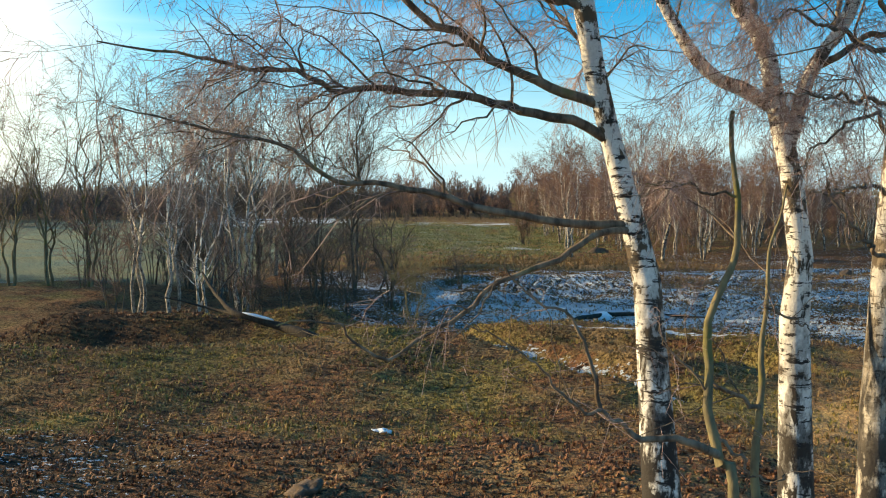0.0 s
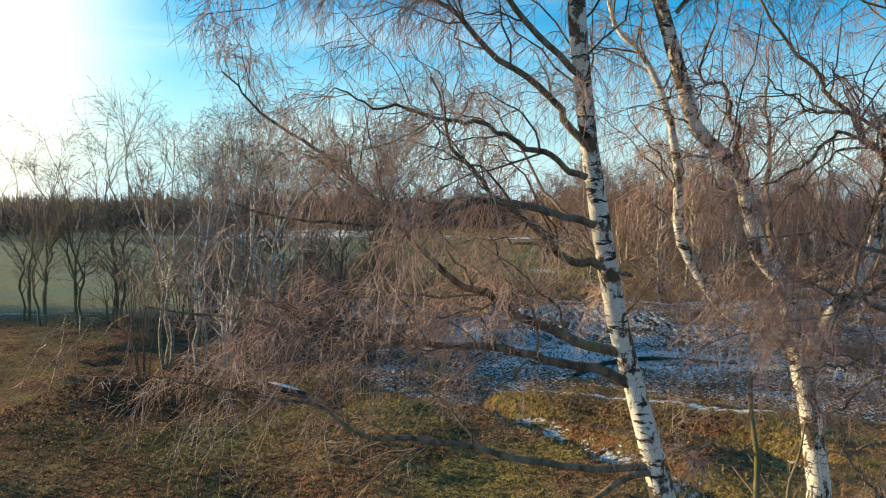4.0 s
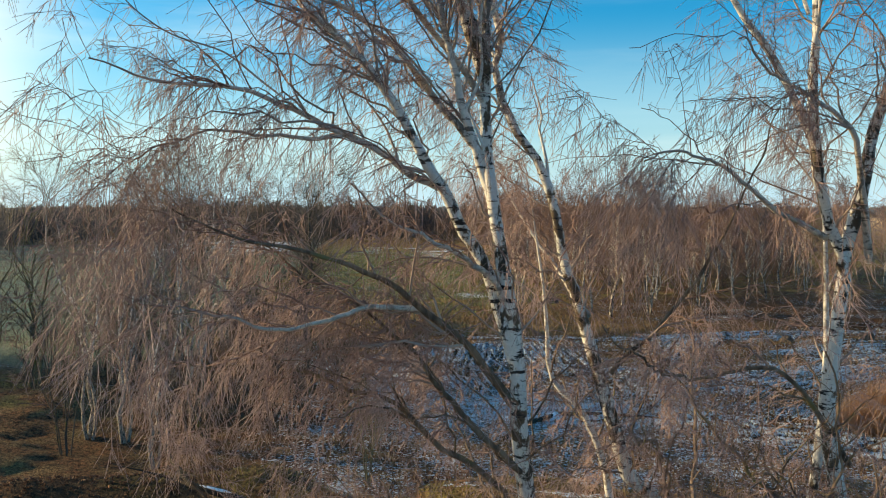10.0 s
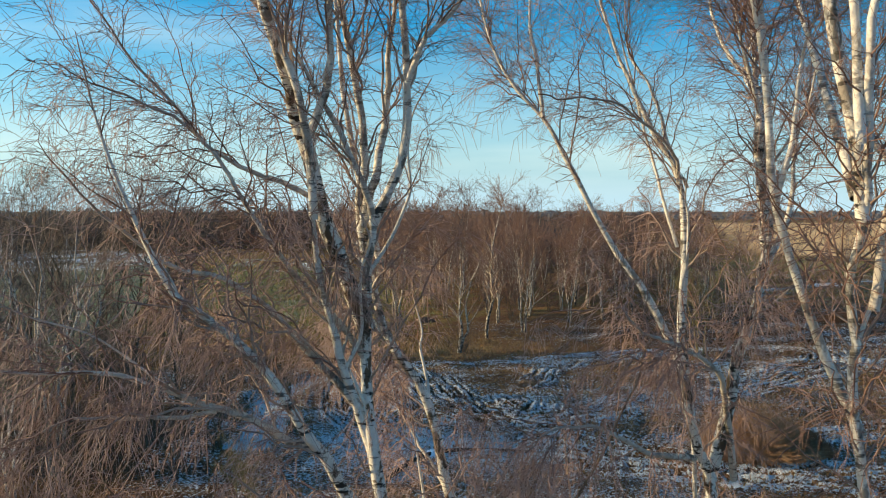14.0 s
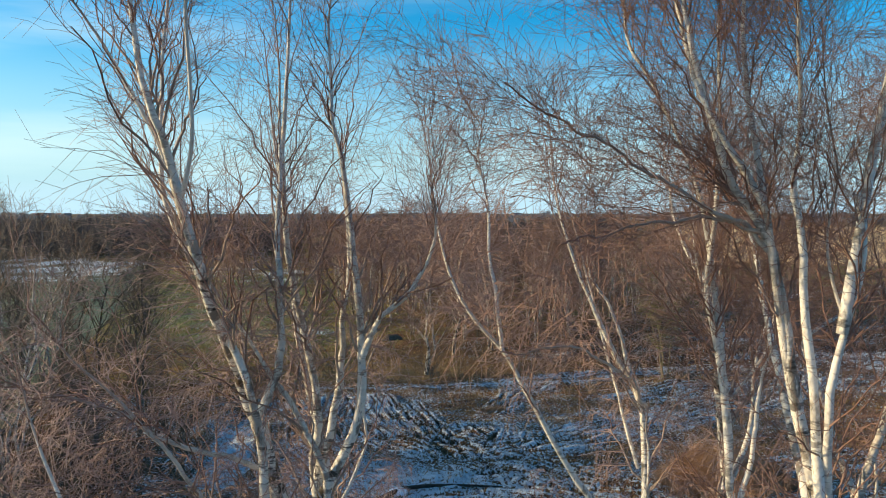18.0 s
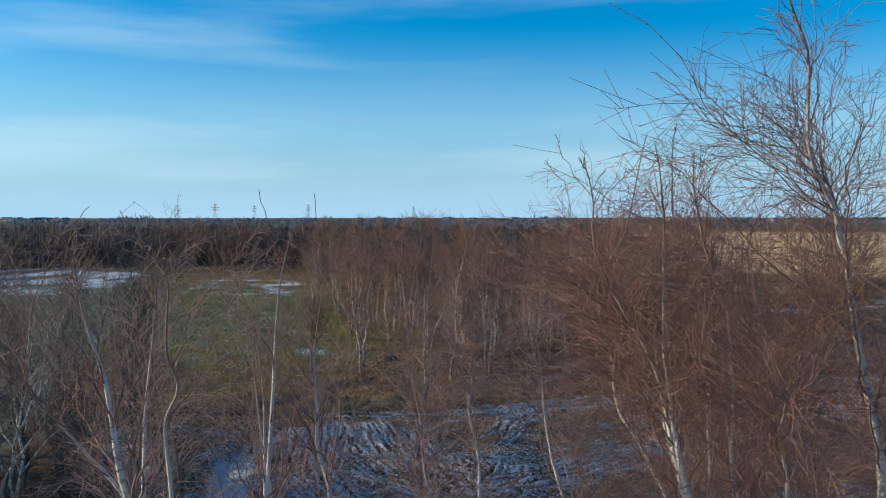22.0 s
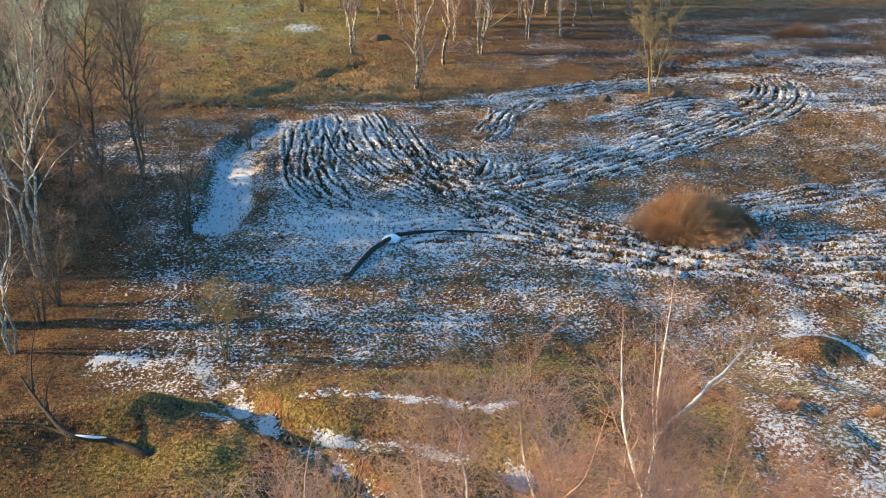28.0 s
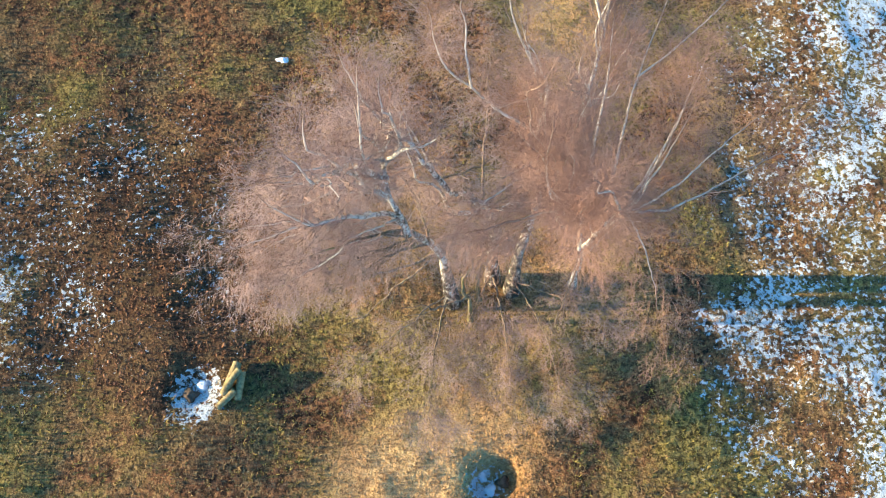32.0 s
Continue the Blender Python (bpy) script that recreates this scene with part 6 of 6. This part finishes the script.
def pylon():
    top = tagged(new("pylon"), "grey lattice power pylon on the horizon", "pylon", "power pylons")
    H = 38.0

    def bar(name, a, b, r):
        P = np.array([[a, b]], float)
        v, f, g = tubes(P, np.full((1, 2), r), 4)
        part(name, mesh_of(name, v, f, M_STEEL), top)

    for sx, sy in ((-1, -1), (1, -1), (1, 1), (-1, 1)):
        bar("leg", (sx * 3.4, sy * 3.4, 0), (sx * 0.5, sy * 0.5, H), 0.28)
    for i in range(7):
        z0, z1 = H * i / 7, H * (i + 1) / 7
        w0, w1 = 3.4 - 2.9 * z0 / H, 3.4 - 2.9 * z1 / H
        bar("brace", (-w0, -w0, z0), (w1, -w1, z1), 0.16)
        bar("brace", (w0, w0, z0), (-w1, w1, z1), 0.16)
    for z, w in ((24, 7.5), (29.5, 9.5), (35, 6)):
        bar("cross_arm", (-w, 0, z), (w, 0, z), 0.3)
        bar("cross_arm_stay", (-w, 0, z), (0, 0, z + 2.4), 0.15)
        bar("cross_arm_stay", (w, 0, z), (0, 0, z + 2.4), 0.15)
    return top


def house(wide, deep, wall_h, roof_h, wall_mat, roof_mat, label):
    top = tagged(new("house"), label, "house", "houses on the horizon")

    def solid(name, verts, faces, mat):
        me = bpy.data.meshes.new(name)
        me.from_pydata(verts, [], faces)
        me.materials.append(mat)
        return part(name, me, top)

    w, d = wide / 2, deep / 2
    solid("wall", [(-w, -d, -0.5), (w, -d, -0.5), (w, d, -0.5), (-w, d, -0.5), (-w, -d, wall_h), (w, -d, wall_h), (w, d, wall_h), (-w, d, wall_h), (-w, 0, wall_h + roof_h - 0.15), (w, 0, wall_h + roof_h - 0.15)],
          [(0, 1, 5, 4), (2, 3, 7, 6), (3, 0, 4, 8, 7), (1, 2, 6, 9, 5), (4, 5, 9, 8), (6, 7, 8, 9)], wall_mat)
    e = 0.5
    lo, hi = wall_h - 0.25, wall_h + roof_h
    roof = solid("roof", [(-w - e, -d - e, lo), (w + e, -d - e, lo), (w + e, 0, hi), (-w - e, 0, hi), (w + e, d + e, lo), (-w - e, d + e, lo),
                   (-w - e, -d - e, lo + 0.3), (w + e, -d - e, lo + 0.3), (w + e, 0, hi + 0.3), (-w - e, 0, hi + 0.3), (w + e, d + e, lo + 0.3), (-w - e, d + e, lo + 0.3)],
          [(6, 7, 8, 9), (9, 8, 10, 11), (0, 3, 2, 1), (3, 5, 4, 2), (0, 1, 7, 6), (4, 5, 11, 10), (0, 6, 9, 3), (3, 9, 11, 5), (1, 2, 8, 7), (2, 4, 10, 8)], roof_mat)
    n = max(2, int(wide // 3))
    for i in range(n):
        x = -w + wide * (i + 0.5) / n
        solid("window", [(x - 0.6, -d - 0.03, 1.0), (x + 0.6, -d - 0.03, 1.0), (x + 0.6, -d - 0.03, 2.3), (x - 0.6, -d - 0.03, 2.3), (x - 0.6, -d + 0.1, 1.0), (x + 0.6, -d + 0.1, 1.0), (x + 0.6, -d + 0.1, 2.3), (x - 0.6, -d + 0.1, 2.3)],
              [(0, 1, 2, 3), (5, 4, 7, 6), (0, 4, 5, 1), (2, 6, 7, 3), (0, 3, 7, 4), (1, 5, 6, 2)], M_PANE)
    solid("chimney", [(w * 0.3 + a, b, c) for a, b, c in ((-0.4, -0.4, hi - 0.6), (0.4, -0.4, hi - 0.6), (0.4, 0.4, hi - 0.6), (-0.4, 0.4, hi - 0.6), (-0.4, -0.4, hi + 1), (0.4, -0.4, hi + 1), (0.4, 0.4, hi + 1), (-0.4, 0.4, hi + 1))],
          [(0, 3, 2, 1), (4, 5, 6, 7), (0, 1, 5, 4), (1, 2, 6, 5), (2, 3, 7, 6), (3, 0, 4, 7)], M_WALL_BRICK).parent = roof
    return top


def far_place(degrees, distance):
    a = radians(degrees)
    return math.sin(a) * distance, math.cos(a) * distance


first = pylon()
for i, (deg, dist) in enumerate(((0.4, 1900), (6.4, 2000), (-1.9, 2100), (2.9, 2200), (13.4, 2400), (25.6, 2600), (32.4, 2300), (39.8, 2700))):
    x, y = far_place(deg, dist)
    ob = first if i == 0 else copy_thing(first, Matrix.Identity(4))
    ob.matrix_basis = pose(x, y, floor_at(x, y), 0, 0, 20 + i * 7)

HOMES = [house(11, 8, 3.2, 3.6, M_WALL, M_ROOF, "white house with a red tiled roof"), house(13, 9, 3.4, 4.0, M_WALL_BRICK, M_ROOF_GREY, "brick house with a grey roof"),
         house(22, 12, 5.5, 2.2, M_WALL, M_ROOF_GREY, "long pale farm building with a low grey roof")]
rh = random.Random(3)
for i in range(30):
    deg = rh.choice((rh.uniform(27, 41), rh.uniform(27, 41), rh.uniform(12, 24), rh.uniform(-13, -8)))
    x, y = far_place(deg, rh.uniform(1500, 2300))
    ob = HOMES[i] if i < 3 else copy_thing(HOMES[i % 3], Matrix.Identity(4))
    ob.matrix_basis = pose(x, y, floor_at(x, y) + 1, 0, 0, rh.uniform(-30, 30))


def hut(x, y, turn):
    top = tagged(new("field_hut"), "small dark plank hut at the edge of the straw field", "hut")
    for i in range(10):
        me = mesh_of("plank", [(-2.5 + i * 0.5 + a * 0.48, b, c) for a in (0, 1) for b in (-1.5, -1.42) for c in (0, 2.2)], [(0, 4, 5, 1), (2, 3, 7, 6), (0, 1, 3, 2), (4, 6, 7, 5), (1, 5, 7, 3), (0, 2, 6, 4)], M_PLANK, smooth=False)
        part("plank", me, top)
    for s in (-2.5, 2.42):
        part("side_wall", mesh_of("side_wall", [(s + a, b, c) for a in (0, 0.08) for b in (-1.4, 1.5) for c in (0, 2.2)], [(0, 4, 5, 1), (2, 3, 7, 6), (0, 1, 3, 2), (4, 6, 7, 5), (1, 5, 7, 3), (0, 2, 6, 4)], M_PLANK, smooth=False), top)
    part("roof", mesh_of("roof", [(a, b, c + (0.35 if b < 0 else 0)) for a in (-2.8, 2.8) for b in (-1.9, 1.9) for c in (2.15, 2.3)], [(0, 4, 5, 1), (2, 3, 7, 6), (0, 1, 3, 2), (4, 6, 7, 5), (1, 5, 7, 3), (0, 2, 6, 4)], M_ROOF_GREY, smooth=False), top)
    top.matrix_basis = pose(x, y, floor_at(x, y), 0, 0, turn)


hut(*far_place(33.2, 480), -20)
